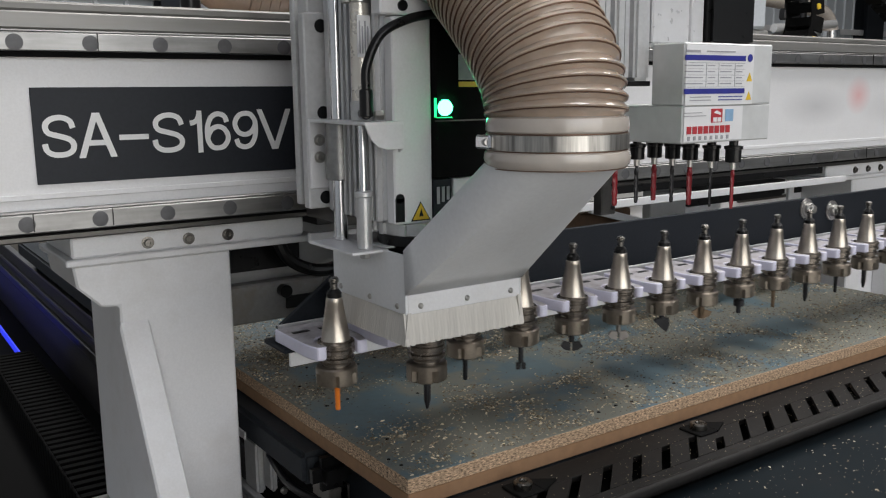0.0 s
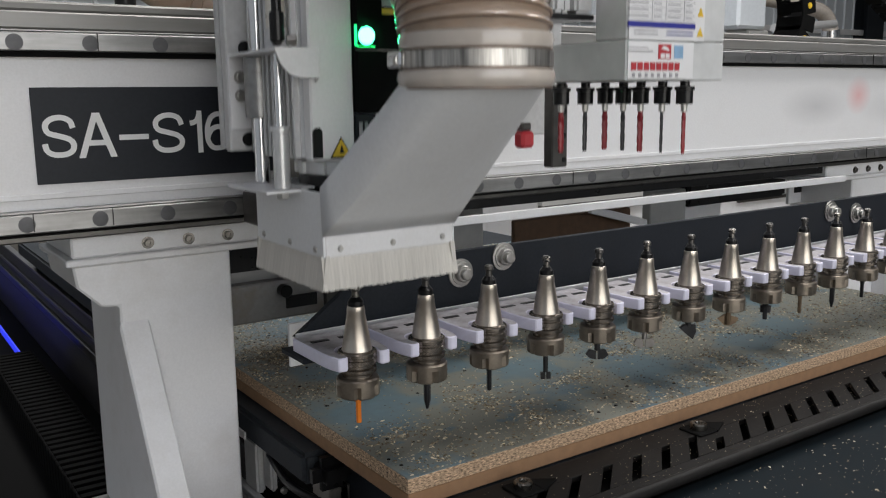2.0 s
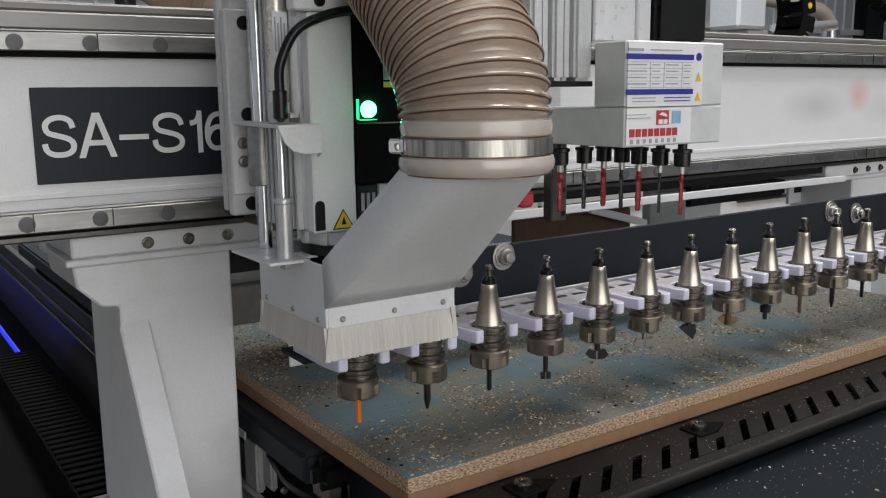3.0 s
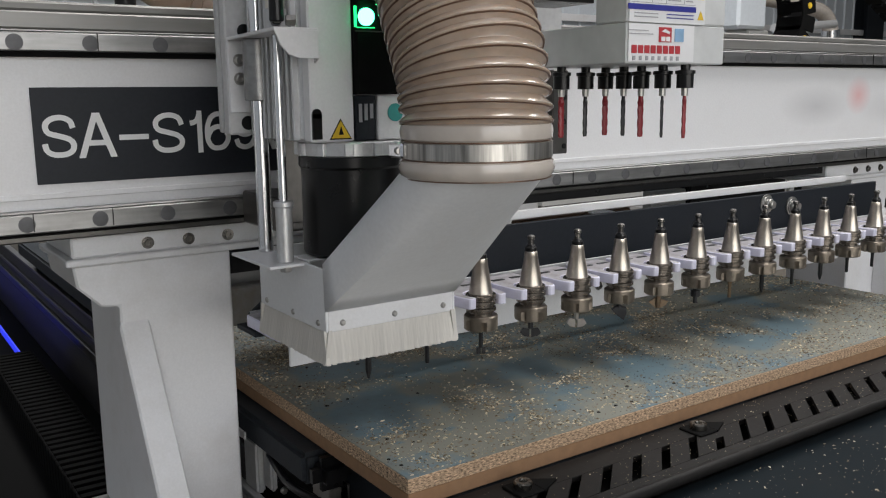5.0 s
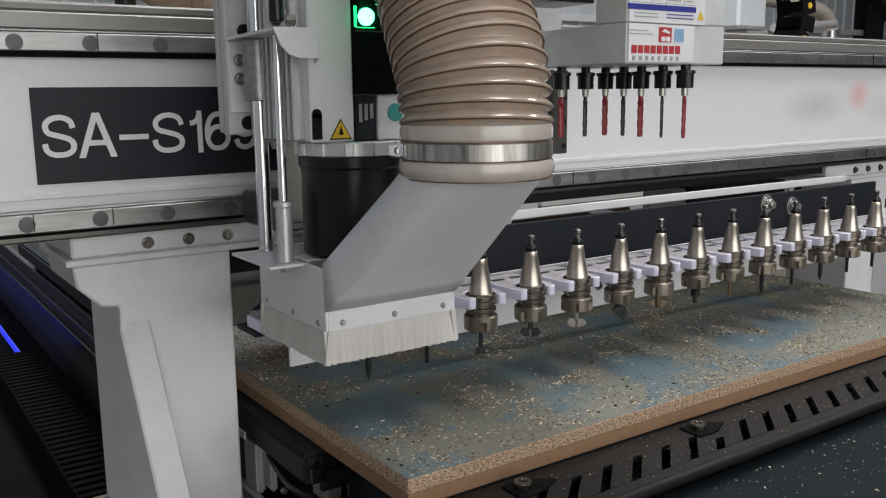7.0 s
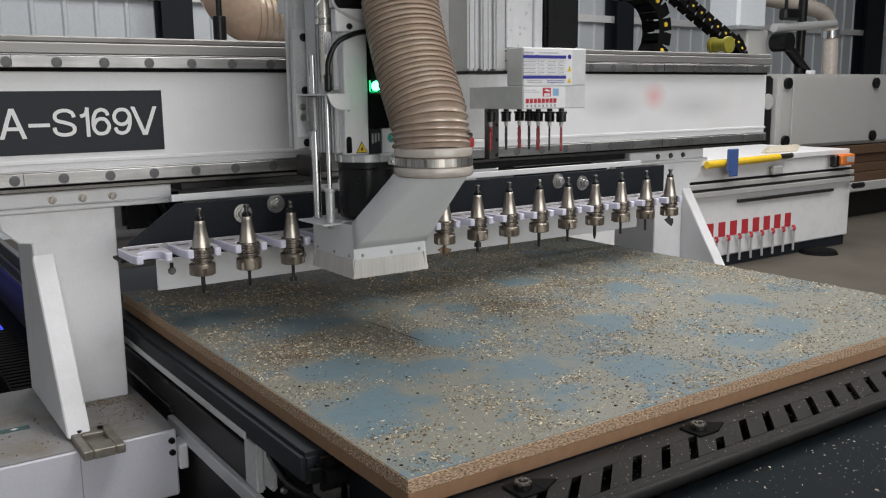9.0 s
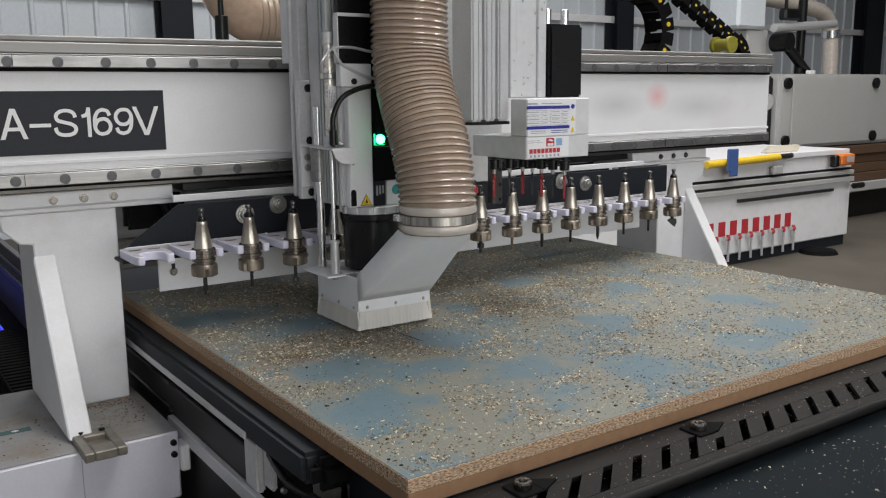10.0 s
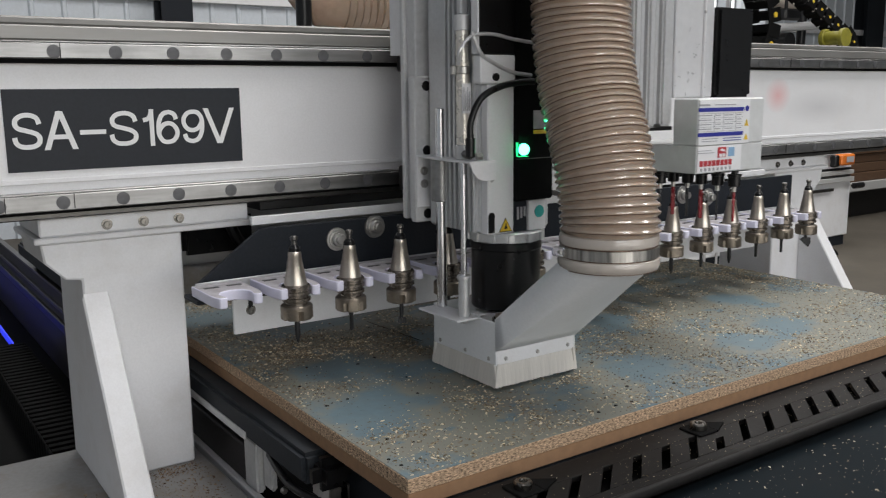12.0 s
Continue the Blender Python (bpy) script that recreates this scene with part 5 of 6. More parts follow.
# ---------------------------------------------------------------- left of the bed: cable chain on an added black tray
def link_bm(w, l, h, bm=None):
    """One chain link: two cheeks and a cross bar, along x."""
    b = bm or bmesh.new()
    box((-l * 0.5, -w * 0.5, -h * 0.5), (l * 0.46, -w * 0.5 + 0.006, h * 0.5), 0.002, b)
    box((-l * 0.5, w * 0.5 - 0.006, -h * 0.5), (l * 0.46, w * 0.5, h * 0.5), 0.002, b)
    box((-l * 0.28, -w * 0.5 + 0.006, h * 0.30), (l * 0.28, w * 0.5 - 0.006, h * 0.5), 0.001, b)
    box((-l * 0.28, -w * 0.5 + 0.006, -h * 0.5), (l * 0.28, w * 0.5 - 0.006, -h * 0.30), 0.001, b)
    return b


def left_side():
    # Black tray, added: its colour stands in for the shaded ground here.
    ob = thing("dark_tray", (-0.25, 1.3, FLOOR), "black tray beside the bed, added to keep the ground dark", "cable tray")
    part("dark_ground_sheet", box((-0.62, -0.30, -0.50), (-0.001, 7.0, -0.4175), 0.002), BLACK_MATT, ob)
    part("tray_wall", box((-0.63, -0.30, -0.50), (-0.6205, 7.0, -0.40), 0.002), DECK, ob)
    for y in (0.3, 1.4, 2.6):
        part("tray_leg", box((-0.60, y, FLOOR), (-0.10, y + 0.06, -0.50), 0.002), BLACK_MATT, ob)
    part("light_strip", box((-0.1175, 2.16, -0.368), (-0.1120, 4.2, -0.3440), 0.001), LED_B, ob, "glowing blue light strip")
    ch = thing("cable_chain", (-0.15, 1.2, -0.417), "black plastic cable chain lying in the tray", "cable chain")
    b = link_bm(0.125, 0.034, 0.080)
    bmesh.ops.rotate(b, cent=(0, 0, 0), matrix=Matrix.Rotation(math.pi / 2, 3, "Z"), verts=b.verts)
    me = mesh_of("chain_link", b, BLACK_MATT)
    for k in range(70):
        shared("chain_link", me, ch, (-0.145, -0.222 + 0.0345 * k, -0.377))
    return ch


SIDE_CHAIN = left_side()


# ---------------------------------------------------------------- cables over the gantry
def chain_mesh():
    b = link_bm(0.085, 0.046, 0.062)
    return mesh_of("chain_link", b, BLACK_MATT)


def top_chain():
    ob = thing("energy_chain", (1.5, 0.64, 0.6), "black energy chain with yellow pins looping behind the gantry beam", "energy chain")
    me = chain_mesh()
    dot = mesh_of("pin", lathe([(0.009, 0), (0.008, 0.003)], 14, None, pose(0, 0, 0, 90)), YELLOW)
    c, r = Vector((1.655, 0.69, 0.68)), 0.135
    path = [(c.x - 0.05 * k, c.z + r, 180.0) for k in range(16, 0, -1)]
    path += [(c.x + r * math.sin(a), c.z + r * math.cos(a), 180 + math.degrees(a)) for a in np.linspace(0, math.pi, 10)]
    path += [(c.x - 0.05 * k, c.z - r, 0.0) for k in range(1, 8)]
    for k, (x, z, turn) in enumerate(path):
        l = shared("chain_link", me, ob, (x, 0.69, z))
        l.rotation_euler = (0, radians(turn), 0)
        if k % 2 == 0:
            d = new("pin", dot)
            d.parent = l
            d.location = (0, 0.0425 if turn > 90 else -0.0425, 0)
            d.rotation_euler = (0, 0, math.pi if turn > 90 else 0)
            d.location = (0, -0.0427, 0)
            d.rotation_euler = (0, 0, 0)
    return ob


CHAIN = top_chain()


def side_chain():
    """The second chain, at the beam's far end: it climbs from a spool."""
    me = chain_mesh()
    a, c = Vector((1.74, 0.66, 0.93)), Vector((2.25, 0.62, 0.655))
    d = c - a
    n = int(d.length / 0.047)
    bend = mesh_of("pin", lathe([(0.006, 0), (0.005, 0.003)], 12, None, pose(0, 0, 0, 90)), YELLOW)
    for k in range(n + 5):
        f = min(k / n, 1.0)
        p = a + d * f
        turn = math.degrees(math.atan2(-d.z, d.x))
        if k > n:
            j = k - n
            p = c + Vector((0.030 * j ** 0.8, 0, -0.012 * j * j * 0.6))
            turn += 13 * j
        l = shared("chain_link", me, GANTRY, p)
        l.rotation_euler = (0, radians(turn), 0)
        l.scale = (0.95, 0.6, 0.75)
        q = new("pin", bend)
        q.parent = l
        q.location = (0, -0.0427, 0)
    b = rod((2.14, 0.53, 0.632), (2.14, 0.60, 0.632), 0.022, 20)
    rod((2.14, 0.525, 0.632), (2.14, 0.540, 0.632), 0.030, 20, b)
    rod((2.14, 0.590, 0.632), (2.14, 0.605, 0.632), 0.030, 20, b)
    part("spool", b, mat("olive_plastic", (0.22, 0.20, 0.02), 0.5), GANTRY, "olive yellow plastic spool")
    part("end_bracket", box((2.172, 0.44, 0.30), (2.215, 0.58, 0.57), 0.004), BLACK, GANTRY)
    part("end_motor", rod((2.216, 0.50, 0.46), (2.275, 0.50, 0.46), 0.040, 20), STEEL_DARK, GANTRY)
    part("end_plug", rod((2.245, 0.50, 0.50), (2.245, 0.50, 0.60), 0.018, 12), BLACK, GANTRY)


side_chain()


def rear_duct():
    ob = thing("rear_duct", (0.05, 0.64, 0.6), "tan transparent suction duct bending down behind the beam", "duct")
    pts = [(-0.03, 0.62, 0.86), (0.0, 0.63, 0.74), (0.05, 0.64, 0.68), (0.13, 0.65, 0.665), (0.24, 0.66, 0.67)]
    part("duct_tube", tube(pts, 0.070, 24, None, 40), HOSE, ob)
    for k in range(9):
        x = 0.07 + 0.018 * k
        b = lathe([(0.069, -0.003), (0.0735, 0), (0.069, 0.003)], 28, None, pose(x, 0.642 + 0.06 * (x - 0.05), 0.672, 0, 88, 0))
        part("duct_rib", b, HOSE, ob)
    part("duct_stay", rod((-0.045, 0.56, 0.57), (-0.045, 0.56, 0.66), 0.016, 16), BLACK, ob)
    part("stay_pin", rod((-0.045, 0.56, 0.66), (-0.045, 0.56, 0.70), 0.007, 12), BLACK, ob)
    return ob


REAR = rear_duct()


# ---------------------------------------------------------------- farther back in the hall
def far_machine():
    Y, X0, X1 = 3.47, 3.2, 6.84
    ob = thing("panel_saw", (5.0, 4.0, FLOOR), "white machine with a row of red clamps on its side", "machine")
    part("side_panel", box((X0, Y, -0.81), (X1, Y + 1.3, -0.085), 0.01), WHITE, ob)
    part("plinth", box((X0, Y + 0.02, FLOOR), (X1 - 0.02, Y + 1.28, -0.81), 0.004), PANEL, ob, "dark grey plinth")
    part("table_top", box((X0, Y - 0.03, -0.084), (X1 - 0.10, Y + 1.25, -0.04), 0.004), WHITE, ob)
    part("guide_profile", box((X0, Y - 0.05, -0.325), (X1 - 0.03, Y - 0.001, -0.285), 0.004), GREY_BOX, ob)
    part("guide_profile", box((X0, Y - 0.045, -0.262), (X1 - 0.03, Y - 0.001, -0.225), 0.004), GREY_BOX, ob)
    part("profile_gap", box((X0, Y - 0.012, -0.284), (X1 - 0.03, Y - 0.001, -0.263), 0), STEEL_DARK, ob)
    part("dark_line", box((X0, Y - 0.012, -0.224), (X1 - 0.03, Y - 0.001, -0.205), 0), BLACK, ob)
    part("lower_profile", box((5.25, Y - 0.03, -0.40), (X1 - 0.3, Y - 0.001, -0.375), 0.003), STEEL_DARK, ob)
    part("yellow_tube", rod((4.80, Y - 0.06, -0.078), (5.68, Y - 0.06, -0.060), 0.028, 16), YELLOW, ob, "yellow painted pressure tube")
    part("tube_end", rod((5.68, Y - 0.06, -0.060), (5.85, Y - 0.06, -0.056), 0.022, 12), STEEL_DARK, ob)
    b = box((4.98, Y - 0.11, -0.14), (5.11, Y - 0.095, 0.035), 0.01)
    box((5.01, Y - 0.11, -0.175), (5.11, Y - 0.095, -0.13), 0.01, b)
    part("blue_strap", b, mat("blue_strap", (0.05, 0.10, 0.28), 0.6), ob)
    part("end_stop", box((5.62, Y - 0.07, -0.20), (5.74, Y - 0.03, -0.13), 0.01), GREY_BOX, ob)
    part("orange_counter", box((6.52, Y - 0.10, -0.175), (6.72, Y - 0.02, -0.080), 0.012), mat("orange_case", (0.62, 0.16, 0.02), 0.45), ob, "orange counter box")
    part("counter_window", box((6.58, Y - 0.106, -0.15), (6.69, Y - 0.101, -0.10), 0.002), GREY_PRINT, ob)
    part("counter_end", box((6.44, Y - 0.09, -0.185), (6.50, Y - 0.03, -0.085), 0.01), BLACK, ob)
    part("valve", rod((6.72, Y - 0.10, -0.36), (6.86, Y - 0.10, -0.36), 0.025, 10), BLACK, ob)
    part("foot_pad", lathe([(0.16, FLOOR), (0.14, FLOOR + 0.03), (0.05, FLOOR + 0.05)], 16, None, pose(6.25, Y - 0.1, 0)), BLACK_MATT, ob)
    paper = mesh_of("tag", box((-0.040, -0.003, -0.050), (0.040, 0, 0.065), 0), RED_FLAT)
    handle = rod((0.02, -0.03, -0.20), (0.02, -0.03, -0.02), 0.010, 8)
    rod((-0.03, -0.03, -0.015), (0.03, -0.03, -0.015), 0.018, 8, handle)
    hm = mesh_of("toggle", handle, ALU)
    knob = mesh_of("clamp_grip", lathe([(0.014, -0.035), (0.020, -0.02), (0.012, 0.01)], 10), RED_FLAT)
    for k in range(9):
        x = 4.80 + k * 0.142
        z = -0.605
        c = shared("tag", paper, ob, (x, Y - 0.001, z), "red tag plate")
        shared("toggle", hm, ob, (x + 0.03, Y - 0.002, z - 0.05), "steel drop handle")
        shared("clamp_grip", knob, ob, (x + 0.03, Y - 0.04, z - 0.045))
    pale = mat("pale_offcut", (0.55, 0.50, 0.40), 0.8)
    for k in range(5):
        x = 5.9 + 0.16 * k
        sc = thing("offcut_strip", (x, Y + 0.2, -0.04), "thin pale wood offcut on the machine table", "offcut", "offcuts")
        part("strip", box((x - 0.22, Y + 0.05 + 0.1 * k, -0.0395), (x + 0.20, Y + 0.11 + 0.1 * k, -0.026), 0.002), pale, sc)


far_machine()


def far_things():
    Y = 4.3
    ob = thing("control_cabinet", (7.8, Y, FLOOR), "large grey machine cabinet with round corner bolts", "cabinet")
    part("body", box((6.93, Y, -0.10), (9.4, Y + 0.9, 0.62), 0.03, None, 2), GREY_BOX, ob)
    part("front_panel", box((7.12, Y - 0.02, -0.07), (8.48, Y - 0.001, 0.575), 0.03, None, 2), GREY_BOX, ob)
    for x in (7.04, 8.58):
        for z in (-0.02, 0.53):
            part("corner_bolt", rod((x, Y - 0.03, z), (x, Y - 0.001, z), 0.055, 18), BLACK, ob)
    part("drive_block", box((6.75, Y + 0.06, -0.55), (6.925, Y + 0.5, 0.60), 0.02, None, 2), BLACK, ob, "black drive block with a grey cap")
    part("drive_cap", rod((6.83, Y + 0.04, 0.36), (6.83, Y + 0.0595, 0.36), 0.075, 20), GREY_BOX, ob)
    part("stand", box((7.0, Y + 0.1, FLOOR), (9.3, Y + 0.8, -0.60), 0.01), BLACK, ob)
    part("shelf", box((6.9, Y - 0.05, -0.60), (9.4, Y + 0.85, -0.50), 0.01), GREY_BOX, ob)
    st = thing("board_stack", (8.2, Y, -0.5), "stack of dark brown boards under the cabinet", "board stack")
    for k in range(4):
        part("board", box((7.55 + 0.04 * (k % 2), Y - 0.02 + 0.02 * (k % 3), -0.4995 + 0.098 * k), (9.3, Y + 0.8, -0.405 + 0.098 * k), 0.006), BROWN, st)
    dk = thing("dust_duct", (8.0, 5.4, 0.6), "tan transparent extraction duct above the machines", "duct")
    part("riser", tube([(9.82, 5.6, 0.50), (9.81, 5.6, 0.9), (9.76, 5.6, 1.22), (9.55, 5.6, 1.40), (9.0, 5.6, 1.47), (8.2, 5.6, 1.53)], 0.095, 20, None, 50), HOSE_END, dk)
    part("duct_collar", rod((9.79, 5.6, 1.10), (9.78, 5.6, 1.19), 0.11, 20), CHROME, dk)
    ar = thing("machining_unit", (7.4, 5.0, 0.6), "dark machine head with jointed black arms", "machine head")
    part("housing", box((7.45, 5.2, 1.12), (7.93, 5.6, 1.75), 0.03), CLAD, ar)
    part("column", box((7.68, 5.25, 0.62), (8.05, 5.55, 1.12), 0.02), GREY_BOX, ar)
    part("arm", rod((8.12, 5.1, 0.98), (8.62, 5.1, 0.62), 0.055, 14), BLACK, ar)
    part("arm", rod((8.66, 5.1, 0.60), (8.10, 5.1, 0.585), 0.050, 14), BLACK, ar)
    part("arm", rod((8.44, 5.12, 0.62), (8.46, 5.12, 1.45), 0.050, 14), BLACK, ar)
    part("cross_bar", rod((7.85, 5.05, 1.12), (8.97, 5.05, 1.20), 0.045, 12), ALU, ar, "white cross bar")
    part("joint", rod((8.08, 5.0, 0.98), (8.08, 5.2, 0.98), 0.10, 16), BLACK, ar)
    part("valve", box((7.98, 5.0, 1.21), (8.25, 5.1, 1.33), 0.02), BLACK, ar)
    part("valve_knob", rod((8.05, 5.05, 1.33), (8.05, 5.05, 1.43), 0.02, 10), BLACK, ar)
    part("bright_end", box((8.45, 4.98, 0.52), (8.56, 5.04, 0.68), 0.01), WHITE, ar)
    part("base_column", box((7.3, 5.25, FLOOR), (8.6, 5.6, 0.62), 0.02), STEEL_DARK, ar)
    # shapes behind the bed's left end
    ob = thing("vacuum_pipe", (0.35, 1.75, -0.3), "grey vacuum pipe elbow at the rear of the bed", "pipe")
    part("pipe", tube([(0.05, 1.95, -0.30), (0.06, 1.92, -0.02), (0.14, 1.90, 0.06), (0.6, 1.88, 0.07)], 0.045, 16, None, 30), BLACK_MATT, ob)
    part("flange", rod((0.44, 1.88, 0.07), (0.47, 1.88, 0.07), 0.06, 16), GREY_BOX, ob)
    bk = thing("rear_motor", (0.45, 1.62, -0.16), "black drive motor at the rear end of the bed", "motor")
    part("motor_body", box((0.38, 1.55, -0.0420), (0.56, 1.72, 0.05), 0.02, None, 2), BLACK, bk)
    part("motor_cap", rod((0.47, 1.55, 0.02), (0.47, 1.48, 0.02), 0.035, 16), BLACK_MATT, bk)


far_things()


# ---------------------------------------------------------------- wood chips, the last small things
def chip_material(name, low, high):
    m = bpy.data.materials.new(name)
    m.use_nodes = True
    n, l = m.node_tree.nodes, m.node_tree.links
    p = n["Principled BSDF"]
    g = n.new("ShaderNodeNewGeometry")
    mix = n.new("ShaderNodeMix")
    mix.data_type = "RGBA"
    mix.inputs[6].default_value, mix.inputs[7].default_value = (*low, 1), (*high, 1)
    skew = n.new("ShaderNodeMath")
    skew.operation = "POWER"
    skew.inputs[1].default_value = 1.9
    l.new(g.outputs["Random Per Island"], skew.inputs[0])
    l.new(skew.outputs[0], mix.inputs[0])
    l.new(mix.outputs[2], p.inputs["Base Color"])
    p.inputs["Roughness"].default_value = 0.75
    return m


CHIPS = chip_material("straw_wood_chips", (0.13, 0.095, 0.055), (0.82, 0.71, 0.52))
CHIPS_BROWN = chip_material("brown_wood_chips", (0.12, 0.07, 0.04), (0.42, 0.28, 0.16))
CHIPS_TAN = chip_material("tan_sawdust", (0.10, 0.075, 0.045), (0.38, 0.29, 0.18))
CHIPS_DARK = chip_material("dark_wood_chips", (0.03, 0.022, 0.016), (0.20, 0.13, 0.08))


def flakes(name, label, spots, material, size=(0.0008, 0.0030), seed=1):
    """Loose flat flakes at the spots (x, y, z), each a small tilted sliver with thickness."""
    rng = random.Random(seed)
    verts, faces = [], []
    for x, y, z in spots:
        l = size[0] + (size[1] - size[0]) * rng.random() ** 2.2
        w, h = l * rng.uniform(0.2, 0.5), l * rng.uniform(0.10, 0.30) + 0.0002
        a = rng.uniform(0, 6.283)
        ca, sa = math.cos(a), math.sin(a)
        lift = rng.uniform(0, 0.35) * l
        i = len(verts)
        for u, v, q in ((-l / 2, -w / 2, 0), (l / 2, -w / 2, lift * 0.4), (l / 2.4, w / 2, lift), (-l / 2.2, w / 2, lift * 0.3), (0, 0, h + lift * 0.5)):
            verts.append((x + u * ca - v * sa, y + u * sa + v * ca, z + q))
        faces += [(i, i + 1, i + 4), (i + 1, i + 2, i + 4), (i + 2, i + 3, i + 4), (i + 3, i, i + 4), (i + 3, i + 2, i + 1, i)]
    me = bpy.data.meshes.new(name)
    me.from_pydata(verts, [], faces)
    me.materials.append(material)
    return tagged(new(name, me), label, "wood chips", kind="stuff")


def spread(n, seed, x0, x1, y0, y1, z, low=0.35, scale=3.5, power=1.5):
    """Spots in soft clusters."""
    rng = random.Random(seed)
    out = []
    while len(out) < n:
        x, y = rng.uniform(x0, x1), rng.uniform(y0, y1)
        d = noise.noise(Vector((x * scale, y * scale, seed * 1.7))) * 0.7 + noise.noise(Vector((x * scale * 4, y * scale * 4, seed))) * 0.5 + 0.5
        if z > -0.01:
            d -= 0.8 * clean(x, y)
        if rng.random() < low * 0.25 + max(0.0, d) ** power:
            out.append((x, y, z))
    return out


def clean(x, y):
    """How clean the board is swept, 0 to 1."""
    return max(max(0.0, 1 - (((x - a) / r) ** 2 + ((y - c) / q) ** 2) ** 0.5) for a, c, r, q in SWEPT)


def drift(n, seed, z):
    """Spots in the thick drifts of sawdust, thinning outwards."""
    rng = random.Random(seed)
    out = []
    while len(out) < n:
        x0, y0, r = DRIFTS[rng.randrange(len(DRIFTS))]
        x, y = rng.gauss(x0, r * 0.75), rng.gauss(y0, r * 0.6)
        d = noise.noise(Vector((x * 14, y * 14, seed))) + 0.6 * noise.noise(Vector((x * 40, y * 40, seed)))
        if 0.004 < x < BW - 0.004 and 0.004 < y < BD - 0.004 and rng.random() < 0.35 + d - 0.8 * clean(x, y):
            out.append((x, y, z))
    return out


def chips():
    flakes("wood_chips", "straw-coloured wood chips strewn over the spoilboard", spread(21000, 3, 0.004, BW - 0.004, 0.004, BD - 0.004, 0.0002, 0.10, 3.2, 2.2) + spread(24000, 21, 0.004, BW - 0.004, 0.004, BD - 0.004, 0.0002, 0.02, 9.0, 3.2) + drift(5000, 31, 0.0006), CHIPS, (0.0013, 0.0068), 1)
    flakes("wood_dust", "fine brown sawdust specks on the spoilboard", spread(16000, 5, 0.004, BW - 0.004, 0.004, BD - 0.004, 0.0002, 0.2, 2.6, 2.0) + drift(9000, 33, 0.0002), CHIPS_DARK, (0.0010, 0.0044), 2)
    flakes("sawdust_drifts", "brown sawdust swept into soft drifts on the spoilboard", drift(22000, 35, 0.0002), CHIPS_TAN, (0.0008, 0.0032), 6)
    flakes("strip_chips", "pale wood chips lying on the slotted strip", spread(900, 7, -0.02, 1.4, -0.126, -0.010, -0.0398, 0.6), CHIPS, (0.0008, 0.0030), 3)
    flakes("deck_chips", "pale wood chips scattered on the dark deck", spread(2600, 9, 0.2, 1.7, -0.75, -0.152, -0.0598, 0.5), CHIPS, (0.0010, 0.0050), 4)
    spots = spread(420, 11, -0.165, -0.05, 0.24, 0.412, -0.1897, 0.3) + spread(260, 13, -0.175, -0.06, 0.375, 0.414, -0.1895, 0.6) + spread(140, 15, -0.40, -0.24, 0.18, 0.40, -0.1897, 0.3)
    pile = flakes("foot_chips", "brown wood chips piled on the foot housing", spots, CHIPS_BROWN, (0.0014, 0.0060), 5)
    rng = random.Random(12)
    b = bmesh.new()
    known = [(0.045, 0.126), (0.077, 0.123), (0.012, 0.066), (0.016, 0.041), (0.396, 0.034), (0.428, 0.032), (0.406, 0.067), (0.475, 0.086), (0.494, 0.114), (0.846, 0.375)]
    for x, y in known + [(rng.uniform(0.03, BW - 0.05), rng.uniform(0.02, BD * 0.8)) for k in range(60)]:
        lathe([(0.0027, 0.0001), (0.0027, 0.0005)], 10, b, pose(x, y, 0) @ Matrix.Diagonal((rng.uniform(0.8, 1.5), 1, 1, 1)))
    ob = tagged(part("screw_holes", b, BLACK_MATT), "small dark screw holes in the spoilboard face", "holes", kind="stuff")
    tagged(part("cut_groove", prism([(0.3409, 0.70, 0.0001), (0.3427, 0.70, 0.0001), (0.3547, 0.505, 0.0001), (0.3529, 0.505, 0.0001)], (0, 0, 0.0003)), BLACK_MATT), "thin dark saw groove in the spoilboard face", "groove", kind="stuff")
    return pile


FOOT_CHIPS = chips()


# ---------------------------------------------------------------- what moves
def track(pairs):
    """Even speed between the times given."""
    ts, vs = [p[0] for p in pairs], [p[1] for p in pairs]
    return lambda t: float(np.interp(t, ts, vs))


def ease(pairs, t0, v0, t1, v1, n=10):
    """Appends a start and stop ramp."""
    for k in range(n + 1):
        f = k / n
        pairs.append((t0 + (t1 - t0) * f, v0 + (v1 - v0) * (3 * f * f - 2 * f ** 3)))
    return pairs


gantry_y = track(ease([(0, 0)], 7.3, 0, 8.45, 0.6746) + [(9.85, 0.6746), (9.95, 0.671), (10.0, 0.6628), (10.5, 0.5553), (11.0, 0.4492), (11.5, 0.3398), (12.0, 0.2315)])
head_x = track([(0, 0), (1.6, 0), (1.7, -0.028), (1.8, -0.078), (1.9, -0.098), (2.0, -0.1021), (7.3, -0.1021)] + ease([], 7.35, -0.1021, 8.4, 0.3027)[1:] + [(9.9, 0.3027), (10.5, 0.306), (11.0, 0.3095), (12.0, 0.312)])
spindle_z = track([(0, 0), (1.2, 0), (1.3, 0.013), (1.4, 0.058), (1.5, 0.0964), (1.6, 0.1005), (1.9, 0.1005), (2.0, 0.0785), (2.1, 0.062), (2.2, 0.041), (2.3, 0.0258), (2.4, 0.0176), (2.5, 0.0117), (2.6, 0.0075), (2.7, 0.004), (2.8, 0.002), (3.0, 0), (3.95, 0)] + ease([], 4.0, 0, 4.5, 0.0984)[1:] + [(8.5, 0.0984), (9.78, -0.0715), (12.0, -0.0725)])
hood_drop = track([(0, 0), (4.65, 0), (4.8, -0.040), (4.9, -0.086), (5.0, -0.1022), (7.2, -0.1022), (8.6, -0.1058), (12.0, -0.1060)])
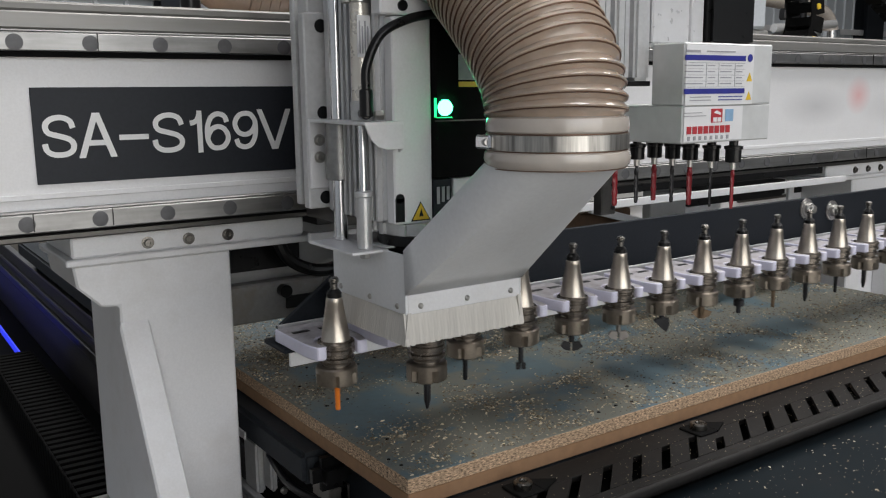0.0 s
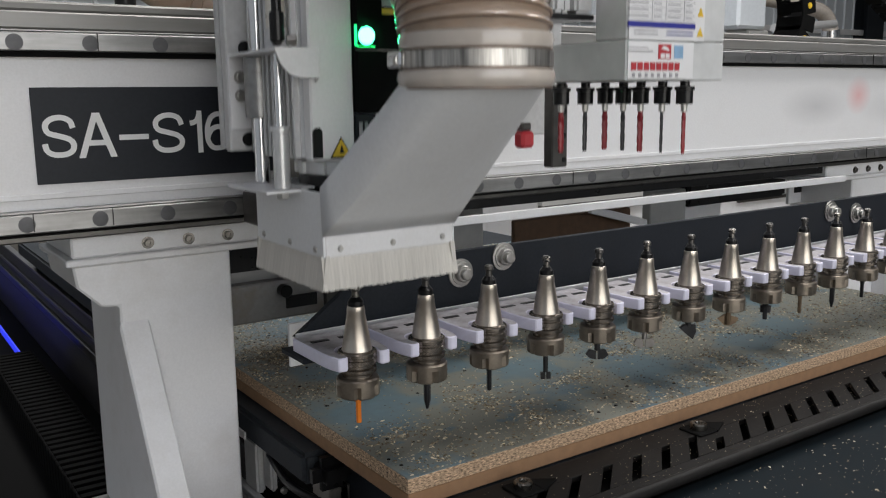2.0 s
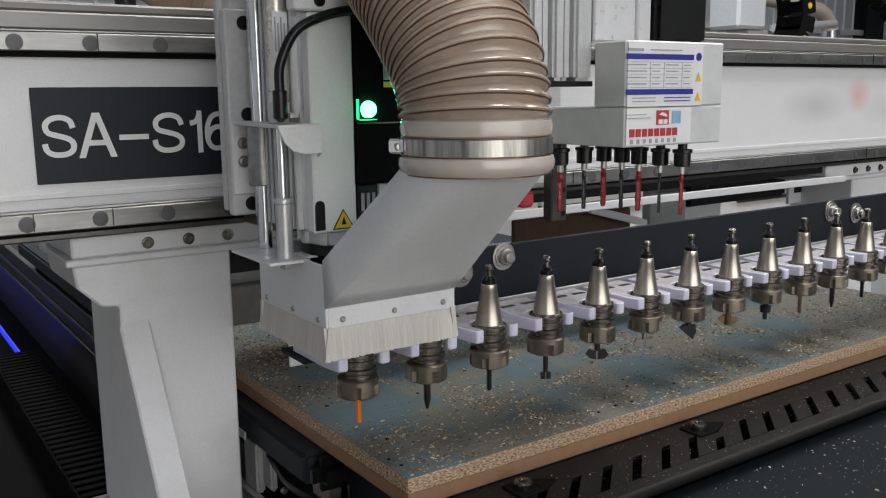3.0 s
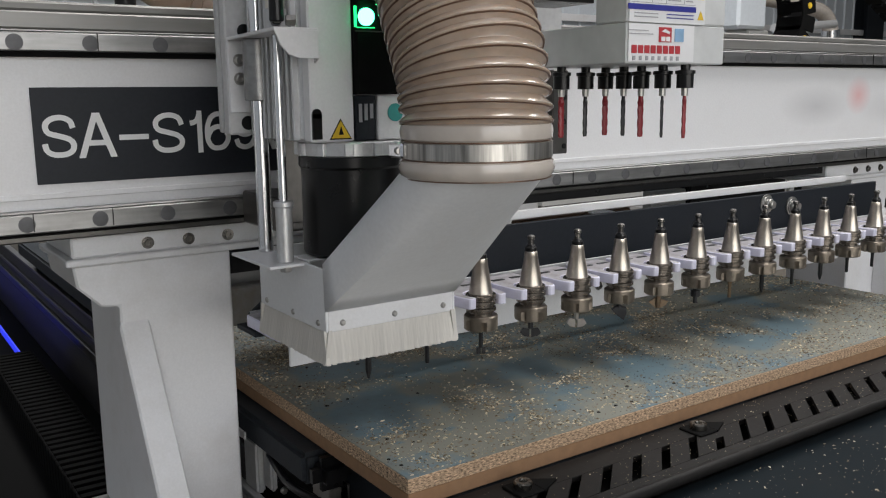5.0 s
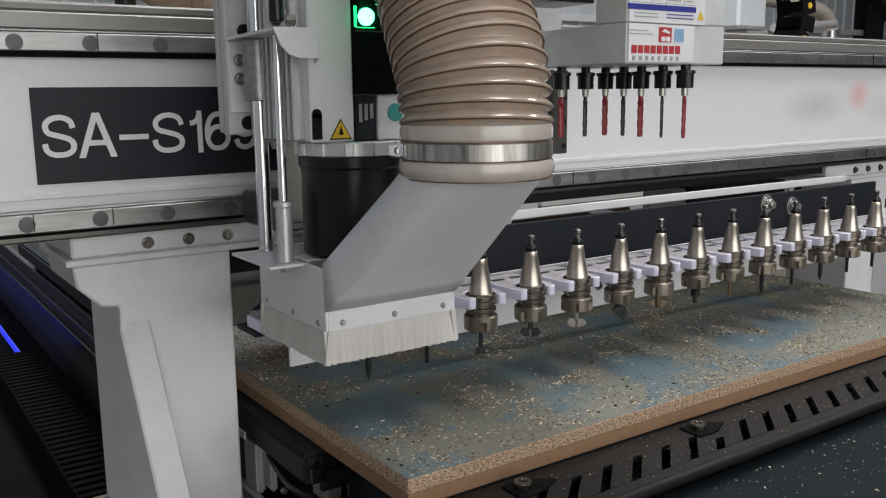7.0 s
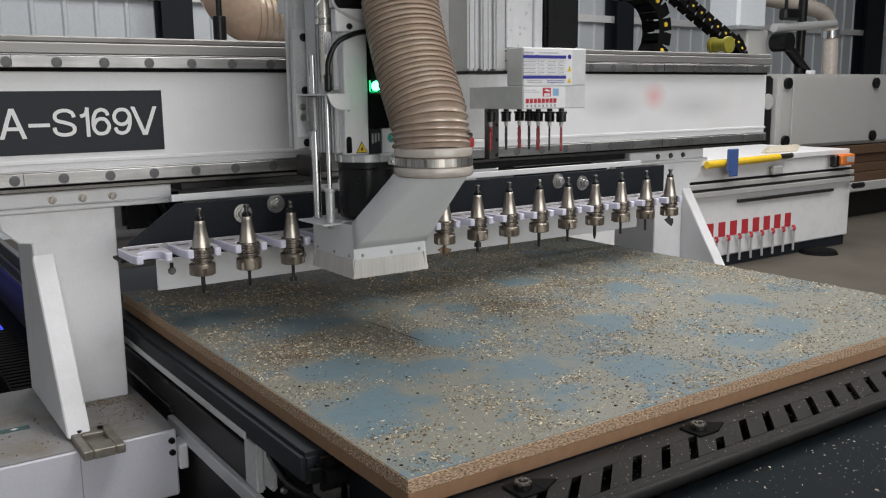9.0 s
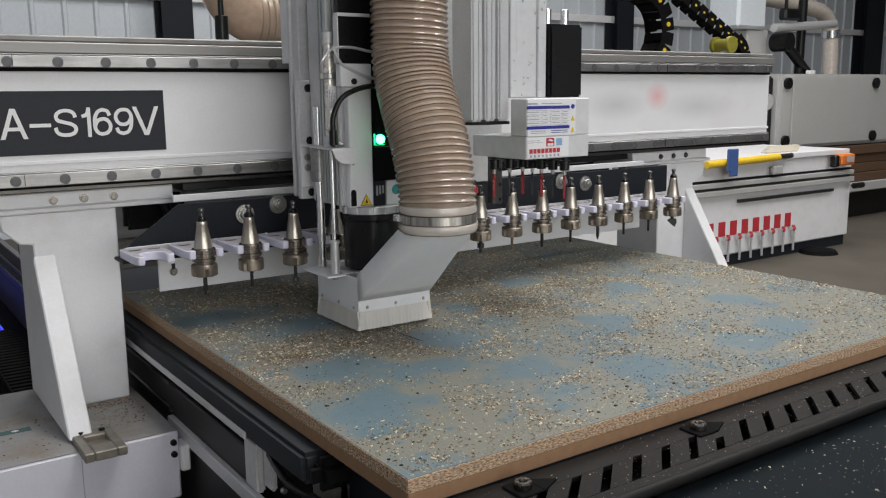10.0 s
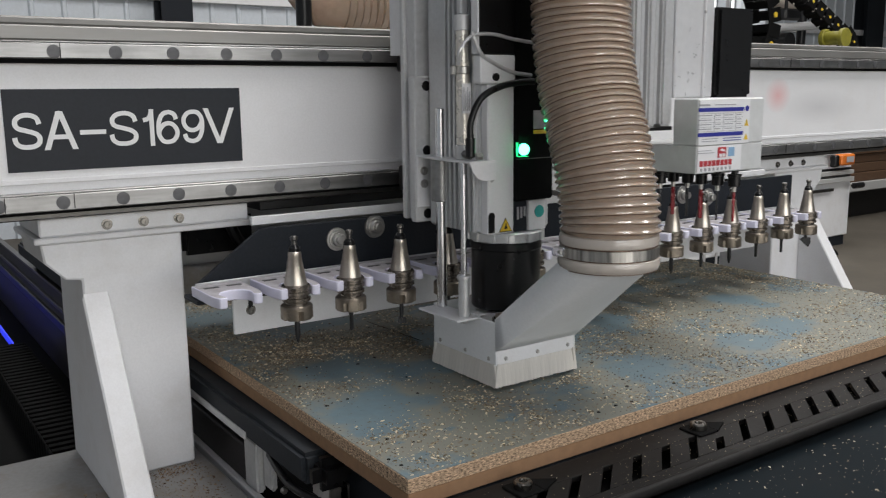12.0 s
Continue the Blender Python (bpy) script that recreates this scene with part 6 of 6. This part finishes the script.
rack_y = track([(0, 0.0545), (0.1, 0.031), (0.2, 0.0145), (0.3, 0.0045), (0.4, 0), (3.45, 0)] + ease([], 3.5, 0, 3.9, 0.1507)[1:] + [(12.0, 0.1507)])


def rows_of(base, shift):
    """A row for every tenth of a second at which the thing moves, and for both ends of each rest."""
    ts = [round(0.1 * k, 1) for k in range(121)]
    at = [Vector(base) + Vector(shift(t)) for t in ts]
    rows = []
    for k, t in enumerate(ts):
        still = 0 < k < 120 and (at[k] - at[k - 1]).length < 1e-6 and (at[k + 1] - at[k]).length < 1e-6
        if not still:
            rows.append((t, pose(*at[k])))
    return rows


def motions():
    walk(GANTRY, rows_of(BASES[GANTRY.name], lambda t: (0, gantry_y(t), 0)))
    walk(HEAD, rows_of(BASES[HEAD.name], lambda t: (head_x(t), gantry_y(t), spindle_z(t))))
    walk(CARRIAGE, rows_of(BASES[CARRIAGE.name], lambda t: (head_x(t), gantry_y(t), 0)))
    walk(HOOD, rows_of(BASES[HOOD.name], lambda t: (head_x(t), gantry_y(t), spindle_z(t) + hood_drop(t))))
    walk(HOSE_OB, rows_of((0, 0, 0), lambda t: (head_x(t), gantry_y(t), spindle_z(t))))
    walk(CHAIN, rows_of(BASES[CHAIN.name], lambda t: (0.42 * head_x(t) + 0.022, gantry_y(t), 0)))
    walk(SIDE_CHAIN, rows_of(BASES[SIDE_CHAIN.name], lambda t: (0, 0.5 * gantry_y(t), 0)))
    walk(REAR, rows_of(BASES[REAR.name], lambda t: (head_x(t), gantry_y(t), 0)))
    walk(RACK, rows_of(BASES[RACK.name], lambda t: (0, gantry_y(t) + rack_y(t), 0)))
    for i, ob in enumerate(HOLDERS):
        def shift(t, i=i):
            if i == 1 and t < 0.45:
                return (0, 0, 0)
            if i == 0 and t > 3.3:
                return (head_x(t) + 0.1021, gantry_y(t), spindle_z(t))
            return (0, gantry_y(t) + rack_y(t), 0)
        walk(ob, rows_of(BASES[ob.name], shift))
    walk(FOOT_CHIPS, rows_of((0, 0, 0), lambda t: (0, gantry_y(t), 0)))
    times = [0.0] + [4.6 + 0.1 * k for k in range(5)] + [7.3, 7.7, 8.1, 8.5] + [9.0 + 0.125 * k for k in range(10)] + [10.5, 11.0, 11.5, 12.0]
    for ring, i, wobble in HOSE_RINGS:
        walk(ring, [(t, ring_pose(i, t, wobble)) for t in times])


motions()
